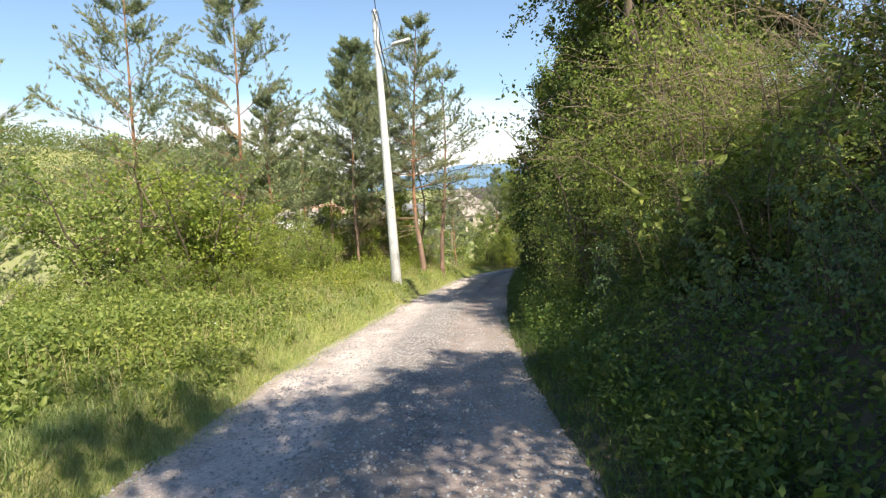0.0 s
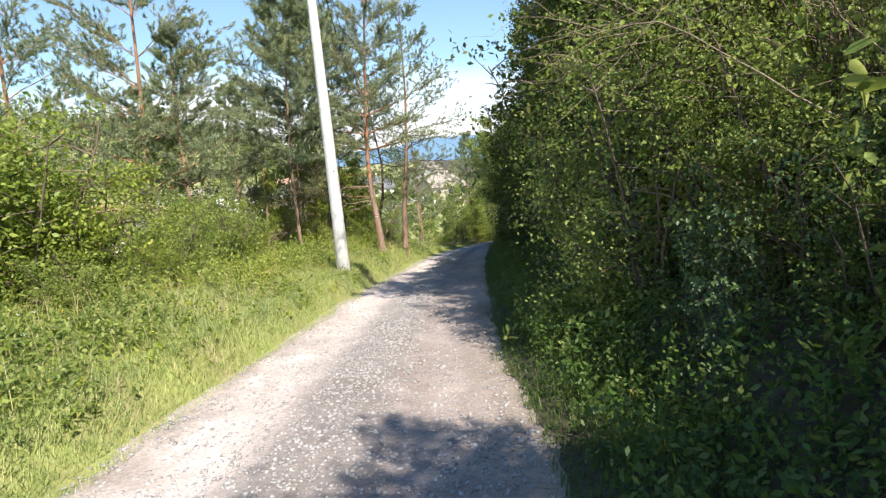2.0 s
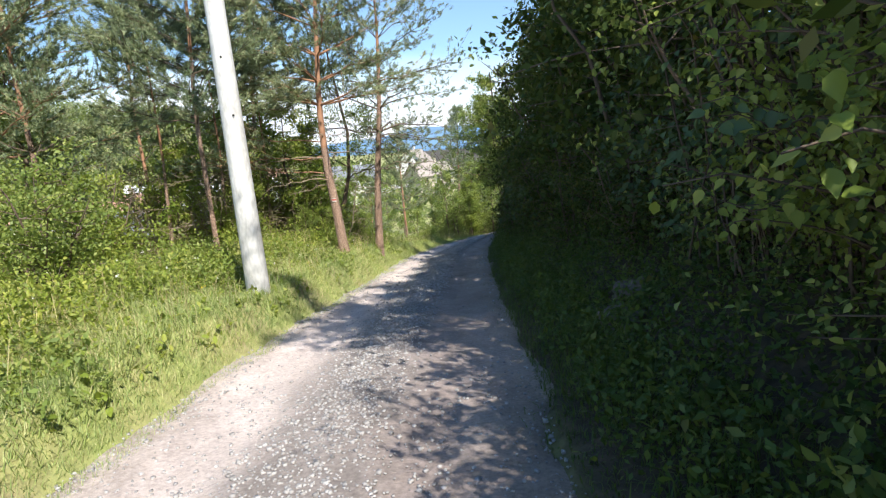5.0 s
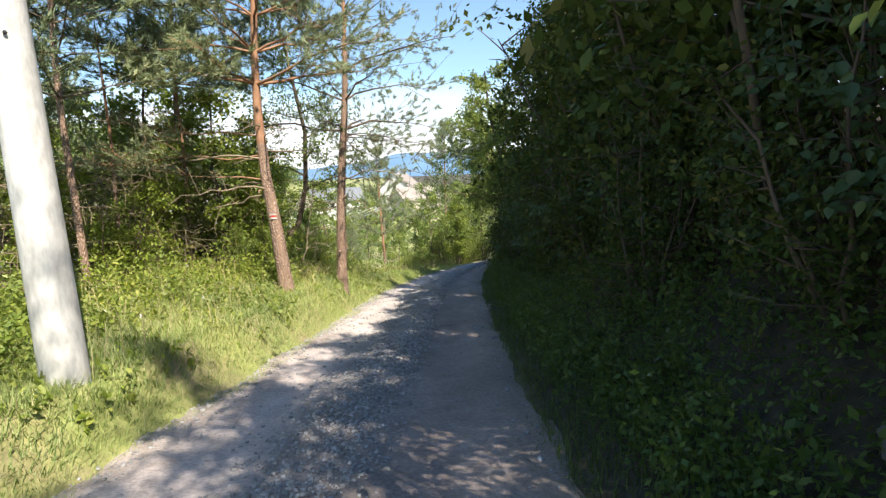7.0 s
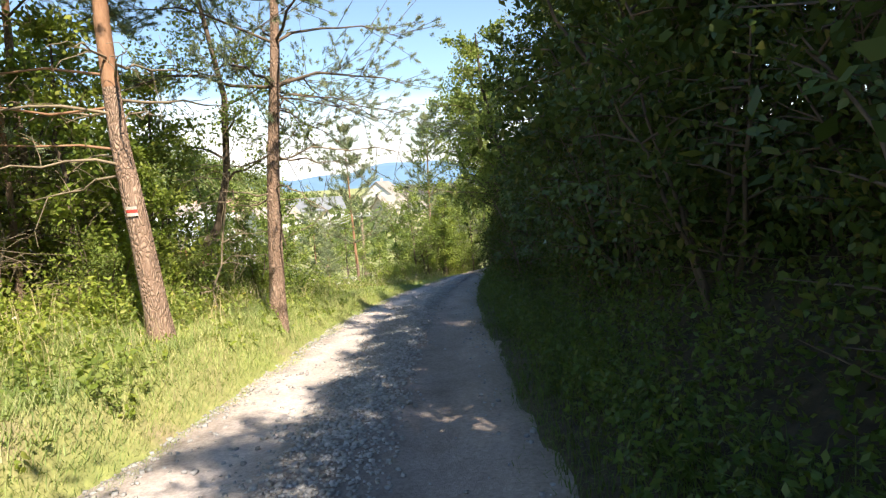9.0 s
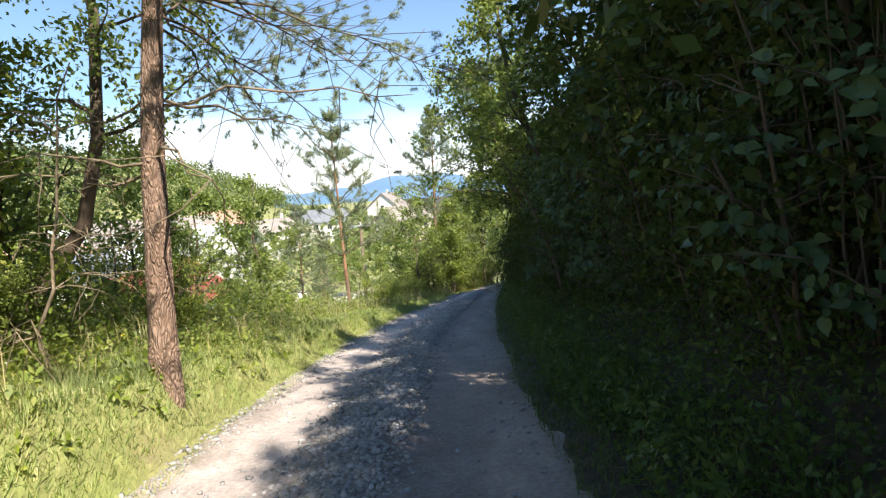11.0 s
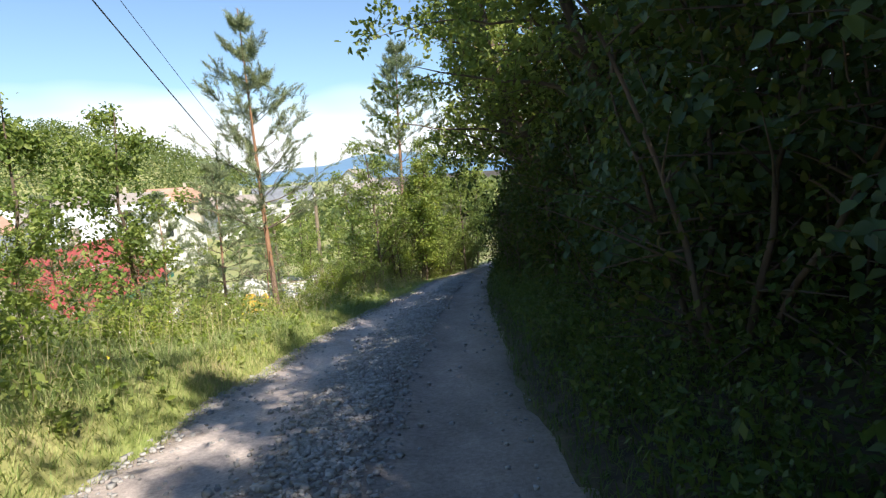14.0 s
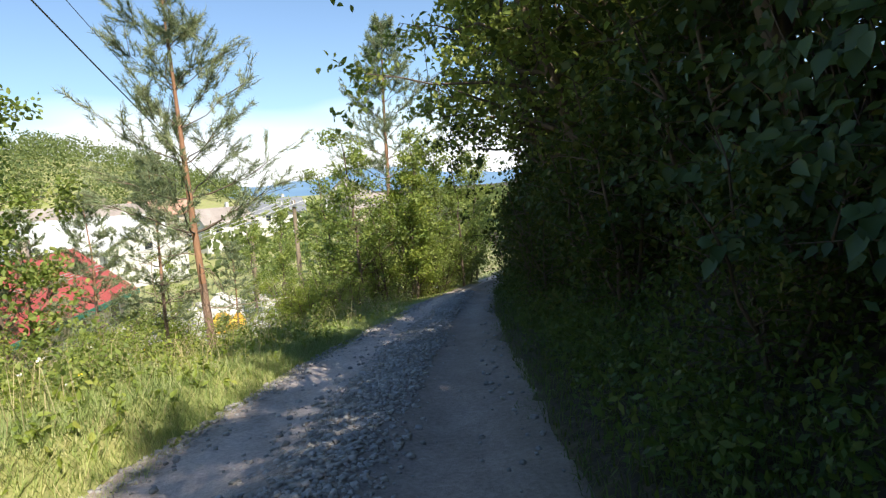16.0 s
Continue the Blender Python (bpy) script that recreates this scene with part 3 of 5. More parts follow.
weeds("verge_weeds", "leafy light green herbs in the verge grass", r, left_edge(wy) - ws, wy, r.uniform(0.12, 0.5, n) * np.interp(ws, (0.2, 1.4), (0.35, 1)), r.uniform(0.025, 0.06, n), 9, M_LIGHT, False)


n = 2000
wy = r.uniform(2, 11, n)
ws = 0.7 + 3.6 * r.random(n)
weeds("verge_nettles", "knee-high green nettles and herbs at the back of the verge", r, left_edge(wy) - ws, wy, r.uniform(0.2, 0.65, n) * np.interp(ws, (0.7, 2.2), (0.5, 1)) * (0.7 + 0.4 * wave(ws, wy, 1.5, 75)), r.uniform(0.045, 0.085, n), 12, M_BUSH)
n = 6500
c = r.integers(0, 110, n)
ky, ks = 2.5 + 38 * r.random(110) ** 1.5, 0.5 + 3.6 * r.random(110)
wy, ws = ky[c] + r.normal(size=n) * 0.28, np.maximum(ks[c] + r.normal(size=n) * 0.28, 0.2)
weeds("herb_clumps", "leafy clumps of dark green herbs standing in the verge grass", r, left_edge(wy) - ws, wy, r.uniform(0.15, 0.6, n) * np.interp(ks[c], (0.5, 2), (0.5, 1)), r.uniform(0.03, 0.075, n), 12, M_BUSH, False)


# ---- trees and shrubs ----
def shrub_parts(name, seed, height, spread, stems, leaf, count, mat, bark=M_BARK, low=0.12, detailed=True, lift=0.5):
    """A many-stemmed shrub at the origin: stems, boughs and foliage."""
    r = np.random.default_rng(seed)
    top = new(name)
    ends = []
    for k in range(stems):
        wood = []
        a = 2 * np.pi * (k + r.uniform(-0.3, 0.3)) / stems
        out = spread * r.uniform(0.25, 0.8)
        h = height * r.uniform(0.6, 0.95)
        way = np.array([np.cos(a) * out, np.sin(a) * out, h])
        start = np.array([np.cos(a), np.sin(a), 0]) * r.uniform(0.02, 0.12) * spread - np.array([0, 0, 0.1])
        line = arc(r, start, way, np.linalg.norm(way), 0.12, 7, 0.12)
        rad = 0.012 + 0.012 * height / 3
        wood.append(tube(line, np.linspace(rad, rad * 0.25, 7), 5))
        for j in range(11):
            q = r.uniform(low, 1.0)
            i = q * 6
            p = line[int(i)] + (line[min(int(i) + 1, 6)] - line[int(i)]) * (i % 1)
            b2 = r.uniform(0, 6.28)
            ln = spread * r.uniform(0.35, 0.75) * (1.1 - 0.55 * q)
            sub = arc(r, p, (np.cos(b2), np.sin(b2), r.uniform(0.0, 0.8)), ln, 0.15, 5, 0.15)
            wood.append(tube(sub[::2], np.linspace(rad * 0.45, rad * 0.1, 3), 3))
            for _ in range(6):
                w = r.uniform(0.25, 1) * 4
                c = sub[int(w)] + (sub[min(int(w) + 1, 4)] - sub[int(w)]) * (w % 1)
                ends.append(arc(r, c, r.normal(size=3) + (0, 0, 0.3), ln * 0.55, 0.1, 3)[1:])
        v, f = join(wood)
        piece("stem", v, f, bark, top)
    ends = np.concatenate(ends)
    shade = np.array([noise.noise(Vector(e) * 1.9 + Vector((seed * 3.1, 0, 0))) for e in ends])
    ends = ends[shade > np.quantile(shade, 0.3)]
    pick = ends[r.integers(0, len(ends), count)] + r.normal(size=(count, 3)) * 0.055 * np.array([1, 1, 0.8]) * max(1, spread)
    pick[:, 2] = np.maximum(pick[:, 2], 0.05)
    v, f = leaves(r, pick, leaf, lift, 0.58, detailed)
    piece("foliage", v, f, mat, top)
    return top


def place(kind, x, y, turn=0.0, size=1.0, dz=0.0):
    kind.matrix_basis = pose(x, y, float(ground_z(x, y)) + dz, 0, 0, turn)
    kind.scale = (size, size, size)
    return kind


def again(kind, x, y, turn, size=1.0, dz=0.0, wide=1.0):
    c = copy_thing(kind, pose(x, y, float(ground_z(x, y)) + dz, 0, 0, turn))
    c.scale = (size * wide, size * wide, size)
    return c


def broad_tree(name, seed, height, trunk, crown_low, spread, leaf, count, mat, line=None, bark=M_BARK, limbs=14, detailed=False, loose=0.11):
    """A broad-leaved tree at the origin: trunk, limbs and crown."""
    r = np.random.default_rng(seed)
    top = new(name)
    k = 10
    if line is None:
        line = arc(r, (0, 0, -0.15), (r.normal() * 0.05, r.normal() * 0.05, 1), height, 0, k, 0.12)
    else:
        line = np.asarray(line, float)
        k = len(line)
    v, f = tube(line, trunk * np.linspace(1, 0.12, k) ** 0.8, 8)
    piece("trunk", v, f, bark, top, smooth=True)
    wood, ends = [], []
    for j in range(limbs):
        q = crown_low + (0.97 - crown_low) * (j + r.random()) / limbs
        i = q * (k - 1)
        p = line[int(i)] + (line[min(int(i) + 1, k - 1)] - line[int(i)]) * (i % 1)
        a = j * 2.4 + r.uniform(-0.5, 0.5)
        ln = spread * r.uniform(0.6, 1.1) * (1.15 - 0.7 * (q - crown_low) / (1 - crown_low))
        wood = []
        limb = arc(r, p, (np.cos(a), np.sin(a), r.uniform(0.3, 0.9)), ln, 0.15, 7, 0.16)
        wood.append(tube(limb, trunk * 0.38 * np.linspace(1, 0.12, 7) * (1.2 - q), 5))
        for _ in range(9):
            w = r.uniform(0.25, 1) * 6
            c = limb[int(w)] + (limb[min(int(w) + 1, 6)] - limb[int(w)]) * (w % 1)
            twig = arc(r, c, r.normal(size=3) + (0, 0, 0.2), ln * r.uniform(0.2, 0.45), 0.1, 4, 0.2)
            wood.append(tube(twig[::3], (trunk * 0.07, trunk * 0.02), 3))
            ends.append(twig[1:])
        v, f = join(wood)
        piece("limb", v, f, bark, top)
    ends = np.concatenate(ends)
    pick = ends[r.integers(0, len(ends), count)] + r.normal(size=(count, 3)) * loose
    v, f = leaves(r, pick, leaf, 0.5, 0.6, detailed)
    piece("crown", v, f, mat, top)
    return top


def pine(name, seed, line, radius, low, reach, whorls, dead=0.0, twigs=13, needles=13, length=0.11, width=0.018, shape=0.6, droop=0.1, up=0.25, lit=0.45, per=(4, 6), extra=(), span=0.16, flat=0.28):
    """A Scots pine: trunk along the line, whorls of boughs from the share low of its height, bare dead boughs from the share dead."""
    r = np.random.default_rng(seed)
    top = new(name)
    line = np.asarray(line, float)
    seg = np.linspace(0, len(line) - 1, 14)
    fine = np.stack([np.interp(seg, np.arange(len(line)), line[:, i]) for i in range(3)], -1)
    k = len(fine)
    rad = radius * (1 - 0.9 * np.linspace(0, 1, k)) + radius * 0.35 * np.exp(-np.linspace(0, 1, k) * 30)
    cut = max(3, int(lit * k))
    v, f = tube(fine[:cut + 1], rad[:cut + 1], 9)
    piece("trunk", v, f, M_PINEBARK, top, smooth=True)
    v, f = tube(fine[cut:], rad[cut:], 7)
    piece("upper_trunk", v, f, M_RUSTBARK, top, "orange flaking upper bark", smooth=True)
    wood, at, along = [], [], []
    tall = np.linalg.norm(line[-1] - line[0])
    plan = []
    for w in range(whorls):
        q = low + (0.985 - low) * (w + 0.5) / whorls
        g = (q - low) / (1 - low)
        a0 = r.uniform(0, 6.28)
        m = r.integers(per[0], per[1])
        for j in range(m):
            ln = reach * r.uniform(0.7, 1.15) * ((1 - g) ** shape * (0.8 + 0.2 * min(1, g * 4)) + 0.05)
            plan.append((q, g, a0 + 6.283 * j / m + r.uniform(-0.35, 0.35), ln, up + 0.8 * g, droop * (1 - g)))
    plan += [(q, 0.55, radians(a), ln, 0.12, sag) for q, a, ln, sag in extra]
    for q, g, a, ln, rise, sag in plan:
        i = q * (k - 1)
        p = fine[int(i)] + (fine[min(int(i) + 1, k - 1)] - fine[int(i)]) * (i % 1)
        bough = arc(r, p, (np.cos(a), np.sin(a), rise), ln, sag, 7, 0.14)
        wood = [tube(bough, max(0.006, radius * 0.22 * (1.1 - g)) * np.linspace(1, 0.2, 7), 5)]
        way = unit(bough[-1] - bough[0])
        for _ in range(twigs):
            s = r.uniform(0.3, 1.0) * 6
            c = bough[int(s)] + (bough[min(int(s) + 1, 6)] - bough[int(s)]) * (s % 1)
            out = unit(way + r.normal(size=3) * (0.8, 0.8, flat) + np.array([0, 0, 0.15]))
            twig = arc(r, c, out, r.uniform(0.14, 0.36) * ln + 0.12, -0.1, 4, 0.12)
            wood.append(tube(twig[::3], (0.006, 0.003), 3))
            for h in (1, 2, 3, 3):
                at.append(twig[h] + r.normal(size=3) * 0.03)
                along.append(unit(out + r.normal(size=3) * 0.2 + np.array([0, 0, 0.2])))
        at.append(bough[-1])
        along.append(way)
        v, f = join(wood)
        piece("bough", v, f, M_RUSTBARK if radius > 0.122 else M_BARK, top)
    v, f = tufts(r, np.array(at), np.array(along), needles, length, width, span)
    piece("crown", v, f, M_NEEDLE, top)
    if dead < low:
        for _ in range(int(tall * (low - dead) * 3) + 2):
            i = r.uniform(dead, low) * (k - 1)
            p = fine[int(i)] + (fine[min(int(i) + 1, k - 1)] - fine[int(i)]) * (i % 1)
            a = r.uniform(0, 6.28)
            ln = reach * r.uniform(0.2, 0.75)
            bough = arc(r, p, (np.cos(a), np.sin(a), 0.15), ln, 0.15, 7, 0.25)
            wood = []
            wood.append(tube(bough, radius * 0.14 * np.linspace(1, 0.2, 7), 4))
            for _ in range(5):
                s = r.integers(2, 7)
                wood.append(tube(arc(r, bough[s], r.normal(size=3), ln * 0.35, 0.2, 4, 0.3), np.linspace(0.006, 0.003, 4), 3))
            v, f = join(wood)
            piece("dead_bough", v, f, M_TWIG, top, "bare dry grey bough")
    return top


# hedge on the right bank
r = np.random.default_rng(77)
LABEL = "dense leafy shrub on the bank, leaf colour painted for shade and sun"
# Kinds 0-1 carry painted shade in the leaf colour, kinds 2-3 sunlit green.
FRONT = [tagged(shrub_parts("hedge_shrub", 100 + k, 3.0, 1.25, 7, (0.07, 0.06, 0.05, 0.04)[k], (3000, 3300, 4200, 9000)[k], (M_HEDGE_SHADED, M_HEDGE_SHADED, M_BUSH, M_BUSH)[k], low=0.03, detailed=k < 3), LABEL, "shrub", "shrubs of the roadside hedge") for k in range(4)]
BACK = [tagged(shrub_parts("hedge_shrub", 120 + k, 3.0, 1.4, 6, 0.078, 4300, M_HEDGE_SHADED, low=0.03, detailed=False), "tall shrub at the back of the hedge, shade painted into its leaves", "shrub", "shrubs of the roadside hedge") for k in range(2)]
used = set()


def hedge(kinds, x, y, size, wide=1.0, dz=-0.1):
    o = kinds[int(r.integers(0, len(kinds)))]
    if o in used:
        return again(o, x, y, r.uniform(0, 360), size, dz, wide)
    used.add(o)
    return place(o, x, y, r.uniform(0, 360), size, dz)


for y in np.arange(9.0, 46, 1.25):
    hedge(FRONT[2:] if y < 15 else FRONT[:2], float(right_edge(y)) + (1.7 if y < 28 else 1.35 if y < 34 else 0.95) + r.uniform(-0.3, 0.35), y, r.uniform(0.6, 1.2))
for y in np.arange(10.0, 47, 1.55):
    hedge(BACK, float(right_edge(y)) + 2.4 + r.uniform(-0.2, 0.3), y, (1.2 if y < 12 else 1.5) * r.uniform(0.8, 1.2))
for y in np.arange(-8, 8, 1.3):
    hedge(FRONT, float(right_edge(y)) + 1.9 + r.uniform(-0.2, 0.4), y, r.uniform(0.42, 0.62))
for x, y, s in ((2.5, 9.3, 1.05), (3.3, 8.9, 1.25), (4.3, 9.2, 1.15), (2.5, 10.6, 1.2), (3.5, 10.3, 1.5), (5.4, 9.6, 1.05), (4.6, 10.8, 1.5)):
    hedge(FRONT[3:], x, y, s)
for y in np.arange(-8, 8, 1.9):
    hedge(BACK, float(right_edge(y)) + 3.5 + r.uniform(-0.2, 0.5), y, r.uniform(0.6, 0.8))
for x, y, s in ((3.2, 6.8, 0.85), (3.5, 5.6, 0.8), (3.0, 7.9, 0.8), (3.8, 7.5, 0.7), (3.9, 6.3, 0.6), (2.7, 7.3, 0.6), (2.9, 8.5, 0.75)):
    hedge(FRONT[2:], x, y, s)
HTREE = [tagged(broad_tree("hedge_tree", 140 + k, 7.5, 0.10, (0.12, 0.12, 0.3)[k], 2.5, 0.10, (14000, 14000, 7500)[k], (M_HEDGE_SHADED, M_BUSH, M_BUSH)[k], limbs=17), "tall broad-leaved tree rising behind the hedge", "tree", "trees behind the hedge") for k in range(3)]
place(HTREE[2], 3.0, 1.3, 80, 0.9)
TALL = tagged(broad_tree("hedge_tree", 149, 9.2, 0.12, 0.48, 2.7, 0.10, 11000, M_HEDGE_SHADED, limbs=18), "tall broad-leaved tree with a high crown above the hedge", "tree", "trees behind the hedge")
place(TALL, 4.5, 12.2, 20, 0.92)
for x, y, a, s in ((4.0, 10.7, 140, 0.92), (5.1, 13.6, 60, 0.72)):
    again(TALL, x, y, a, s)
place(HTREE[0], 4.4, 15.3, 20, 0.85)
place(HTREE[1], 8.6, 37.0, 50, 0.65)
for x, y, s, k in ((4.9, 18.2, 0.85, 0), (4.9, 21.2, 0.9, 0), (5.35, 24.3, 1.03, 0), (5.9, 27.4, 0.98, 0), (6.3, 30.5, 1.05, 0), (5.2, 19.6, 0.88, 0), (5.7, 22.8, 0.92, 0), (6.1, 25.9, 0.92, 0), (6.5, 28.9, 0.95, 0), (5.6, 13.6, 0.98, 0), (8.2, 34.5, 1.0, 1), (9.4, 40.0, 0.6, 1), (8.6, 42.5, 0.65, 0), (7.3, 17, 1.0, 0), (7.8, 22, 1.0, 0), (8.5, 27, 1.0, 0), (9.0, 33, 1.0, 0), (10.4, 45, 0.8, 0), (12.5, 48, 1.1, 0),
                   (2.8, -5.0, 1.1, 0), (6, -9, 1.1, 0), (2.7, -2.2, 1.2, 2), (3.4, 0.2, 1.0, 1), (8, 9.5, 1.0, 0), (6.6, 12.0, 0.95, 0), (7.6, 13.2, 1.0, 0), (9.5, 2, 1.0, 0), (5.0, -0.6, 0.9, 0), (4.7, 17.0, 0.9, 0), (4.1, 13.9, 0.85, 0), (5.6, 19.0, 0.9, 0)):
    again(HTREE[k], x, y, r.uniform(0, 360), s)

OVER = [(6.1, 35.4), (6.9, 38.4), (5.7, 32.0), (6.5, 37.0)]
for k, (x, y) in enumerate(OVER):
    z = float(ground_z(x, y)) - 0.1
    t = broad_tree("overhanging_tree", 170 + k, 7, 0.10, 0.25, 2.3, 0.082, 10000, (M_BUSH, M_HEDGE_SHADED, M_BUSH, M_BUSH)[k], [(x, y, z), (x - 0.3, y, z + 1.1), (x - 0.7, y, z + 2.2), (x - 1.1, y + 0.1, z + 3.3), (x - 1.4, y, z + 4.5), (x - 1.5, y, z + 5.8)], limbs=22, detailed=True, loose=0.07)
    tagged(t, "broad-leaved tree leaning out over the track", "tree", "trees leaning over the track")

x, y = 3.0, -2.6
z = float(ground_z(x, y)) - 0.1
t = broad_tree("overhanging_tree", 181, 9, 0.14, 0.4, 2.2, 0.10, 4500, M_BUSH, [(x, y, z), (x - 0.2, y, z + 1.8), (x - 0.7, y, z + 3.6), (x - 1.3, y - 0.1, z + 5.4), (x - 1.7, y, z + 7.2), (x - 1.9, y, z + 8.6)], limbs=20)
tagged(t, "broad-leaved tree leaning out over the track", "tree", "trees leaning over the track")

# left side shrubs
BUSH = [tagged(shrub_parts("shrub", 200 + k, 2.6, 1.25, 7, (0.056, 0.058, 0.05)[k], 7800, (M_BUSH, M_LIGHT, M_BUSH)[k], low=0.03, detailed=False), "sunlit green leafy shrub on the slope", "shrub", "shrubs on the slope") for k in range(3)]
spots = [(-6.9, 11.9, 1.9), (-5.5, 12.4, 1.5), (-7.4, 13.4, 1.85), (-7, 9.2, 0.6), (-7.9, 10.6, 0.7), (-6.2, 19.5, 1.45), (-10.4, 14.5, 0.9), (-9.2, 9, 0.7), (-5.2, 10.4, 0.55),
         (-4.4, 11.6, 0.5), (-4, 13.6, 0.45), (-9.4, 17.5, 0.8), (-6, 9.6, 0.45), (-5, 13.2, 1.05), (-6.9, 14.4, 1.25), (-4.5, 15.2, 0.85), (-5.6, 17, 1), (-7.4, 17.5, 1.15),
         (-4.3, 17.8, 1), (-5, 20, 1), (-9.5, 19, 1.4), (-3.3, 25.2, 1.3), (-4.8, 26.4, 1.7), (-2.6, 27.4, 1.25), (-3.6, 29, 1.7), (-6.2, 24.5, 1.6), (-2.4, 29.8, 1), (-5.2, 29.6, 1.7),
         (-2.6, 33.8, 0.4), (-1.2, 35, 0.55), (-0.2, 36.6, 0.5), (-0.6, 37.6, 0.55), (-2, 38.4, 0.45), (0.6, 40, 0.55), (1.6, 41.5, 0.6), (2.4, 43.2, 0.7), (-3.6, 40.6, 0.5), (-3.6, 23.2, 0.8), (-1.9, 24.4, 0.5), (-1.7, 26.3, 0.55), (-0.9, 28.3, 0.5), (3.4, 45, 0.9), (1, 46.8, 0.7), (-1.6, 44, 0.9), (-3, 46.5, 1), (-5, 44.5, 1),
         (-5.4, 33.5, 0.35), (5.4, 44.6, 0.7), (6.6, 46.6, 0.8), (2, 40.6, 0.45), (2.9, 41.9, 0.5), (-2.9, 36.2, 0.5), (-1.6, 36.6, 0.6), (3.9, 44, 1.2), (5, 45.4, 1.3),
         (2.9, 45.2, 1.1), (6.4, 47.6, 1.2), (2.2, 43.6, 0.8)]
for k, (x, y, s) in enumerate(spots):
    if k < 3:
        place(BUSH[k], x, y, k * 77.0, s)
    else:
        again(BUSH[k % 3], x, y, k * 77.0, s)

# the pines
def from_base(x, y, rel):
    z = float(ground_z(x, y)) - 0.08
    rel = [(0, 0, -0.35)] + list(rel[1:]) if rel[0] == (0, 0, 0) else rel
    return [(x + a, y + b, z + c) for a, b, c in rel]


P = "Scots pine with a bare lower trunk"
tagged(pine("pine_tree", 1, from_base(-0.89, 23.4, [(0, 0, 0), (-0.17, 0.1, 1.3), (-0.30, 0.2, 2.2), (-0.36, 0.3, 3.6), (-0.25, 0.4, 5.5), (-0.1, 0.4, 8), (0.1, 0.3, 10.6)]), 0.125, 0.47, 2.4, 10, 0.22, twigs=19, width=0.022, lit=0.38, extra=((0.30, 175, 2.4, 0.02), (0.36, 195, 2.6, 0.05), (0.40, 160, 2.6, 0.0))), "leaning Scots pine with flaking orange bark and a painted trail mark", "pine tree")
tagged(pine("pine_tree", 2, from_base(-0.24, 26.0, [(0, 0, 0), (0.12, 0, 2), (0.34, 0, 4), (0.44, 0, 6), (0.4, 0, 9.2)]), 0.12, 0.38, 3.0, 8, 0.22, twigs=17, droop=0.3, lit=0.6, needles=80, length=0.062, width=0.005, span=0.10, flat=0.6, extra=((0.40, 50, 2.8, 0.35), (0.38, 66, 3.4, 0.36), (0.37, 80, 3.4, 0.3), (0.41, 35, 3.0, 0.3), (0.40, 58, 3.2, 0.3), (0.41, 84, 3.6, 0.42), (0.37, 92, 2.8, 0.25))), "straight grey-brown Scots pine with drooping boughs", "pine tree")
tagged(pine("pine_tree", 3, from_base(-3.4, 22.0, [(0, 0, 0), (-0.1, 0, 3), (0.05, 0, 6), (0.2, 0, 8.8)]), 0.06, 0.30, 2.3, 13, 0.06, twigs=24, width=0.024), "slender young Scots pine beside the lamp pole", "pine tree")
tagged(pine("pine_tree", 4, from_base(-7.8, 22.0, [(0, 0, 0), (-0.1, 0, 3), (0.1, 0, 7), (0.25, 0, 13.2)]), 0.13, 0.36, 3.4, 10, 0.2, twigs=26, width=0.03, lit=0.35), P, "pine tree")
tagged(pine("pine_tree", 5, from_base(-12.6, 23.5, [(0, 0, 0), (0.1, 0, 4), (0, 0, 9), (0.2, 0, 16)]), 0.16, 0.32, 4.2, 11, 0.2, twigs=28, width=0.032, lit=0.35), P, "pine tree")
tagged(pine("pine_tree", 6, from_base(0.72, 38.1, [(0, 0, 0), (-0.1, 0, 2), (-0.15, 0, 4), (-0.2, 0, 6.4)]), 0.07, 0.30, 1.75, 8, 0.15, twigs=7, needles=18, span=0.22, width=0.016, up=0.25, shape=0.95, droop=-0.18, lit=0.1, per=(4, 6)), "young Scots pine with an orange trunk on the slope", "pine tree")
tagged(pine("pine_tree", 7, from_base(4.2, 46.5, [(0, 0, 0), (0.1, 0, 3), (0.15, 0, 6), (0.25, 0, 8.6)]), 0.10, 0.15, 2.5, 13, 0.1, twigs=13, shape=0.8, up=0.3), "bluish conical young pine beside the track", "pine tree")
tagged(pine("pine_tree", 10, from_base(-3.2, 25.8, [(0, 0, 0), (-0.1, 0, 3), (0.05, 0, 6), (0.1, 0, 9)]), 0.08, 0.44, 2.5, 10, 0.2, twigs=22, needles=15, width=0.024), "Scots pine with a pale needled crown behind the leaning pine", "pine tree")
for k, (x, y, h) in enumerate(((-3.7, 23.6, 5.2), (-4.6, 22.6, 5.6), (-2.9, 24.6, 4.6))):
    tagged(pine("pine_tree", 20 + k, from_base(x, y, [(0, 0, 0), (0.1, 0, h * 0.5), (0, 0.1, h)]), 0.05, 0.78, 1.3, 3, 0.06, twigs=7), "thin suppressed pine with bare dead boughs", "pine tree", "dying pines of the thicket")
B1 = tagged(pine("pine_tree", 8, [(0, 0, -0.1), (0.1, 0, 3), (0, 0.1, 6), (0.1, 0, 8.5)], 0.09, 0.22, 2.0, 10, 0.05, twigs=12, needles=12, width=0.028, length=0.12), "Scots pine with dense grey-green boughs", "pine tree", "pines of the thicket")
place(B1, -6.6, 21.6, 40, 0.9)
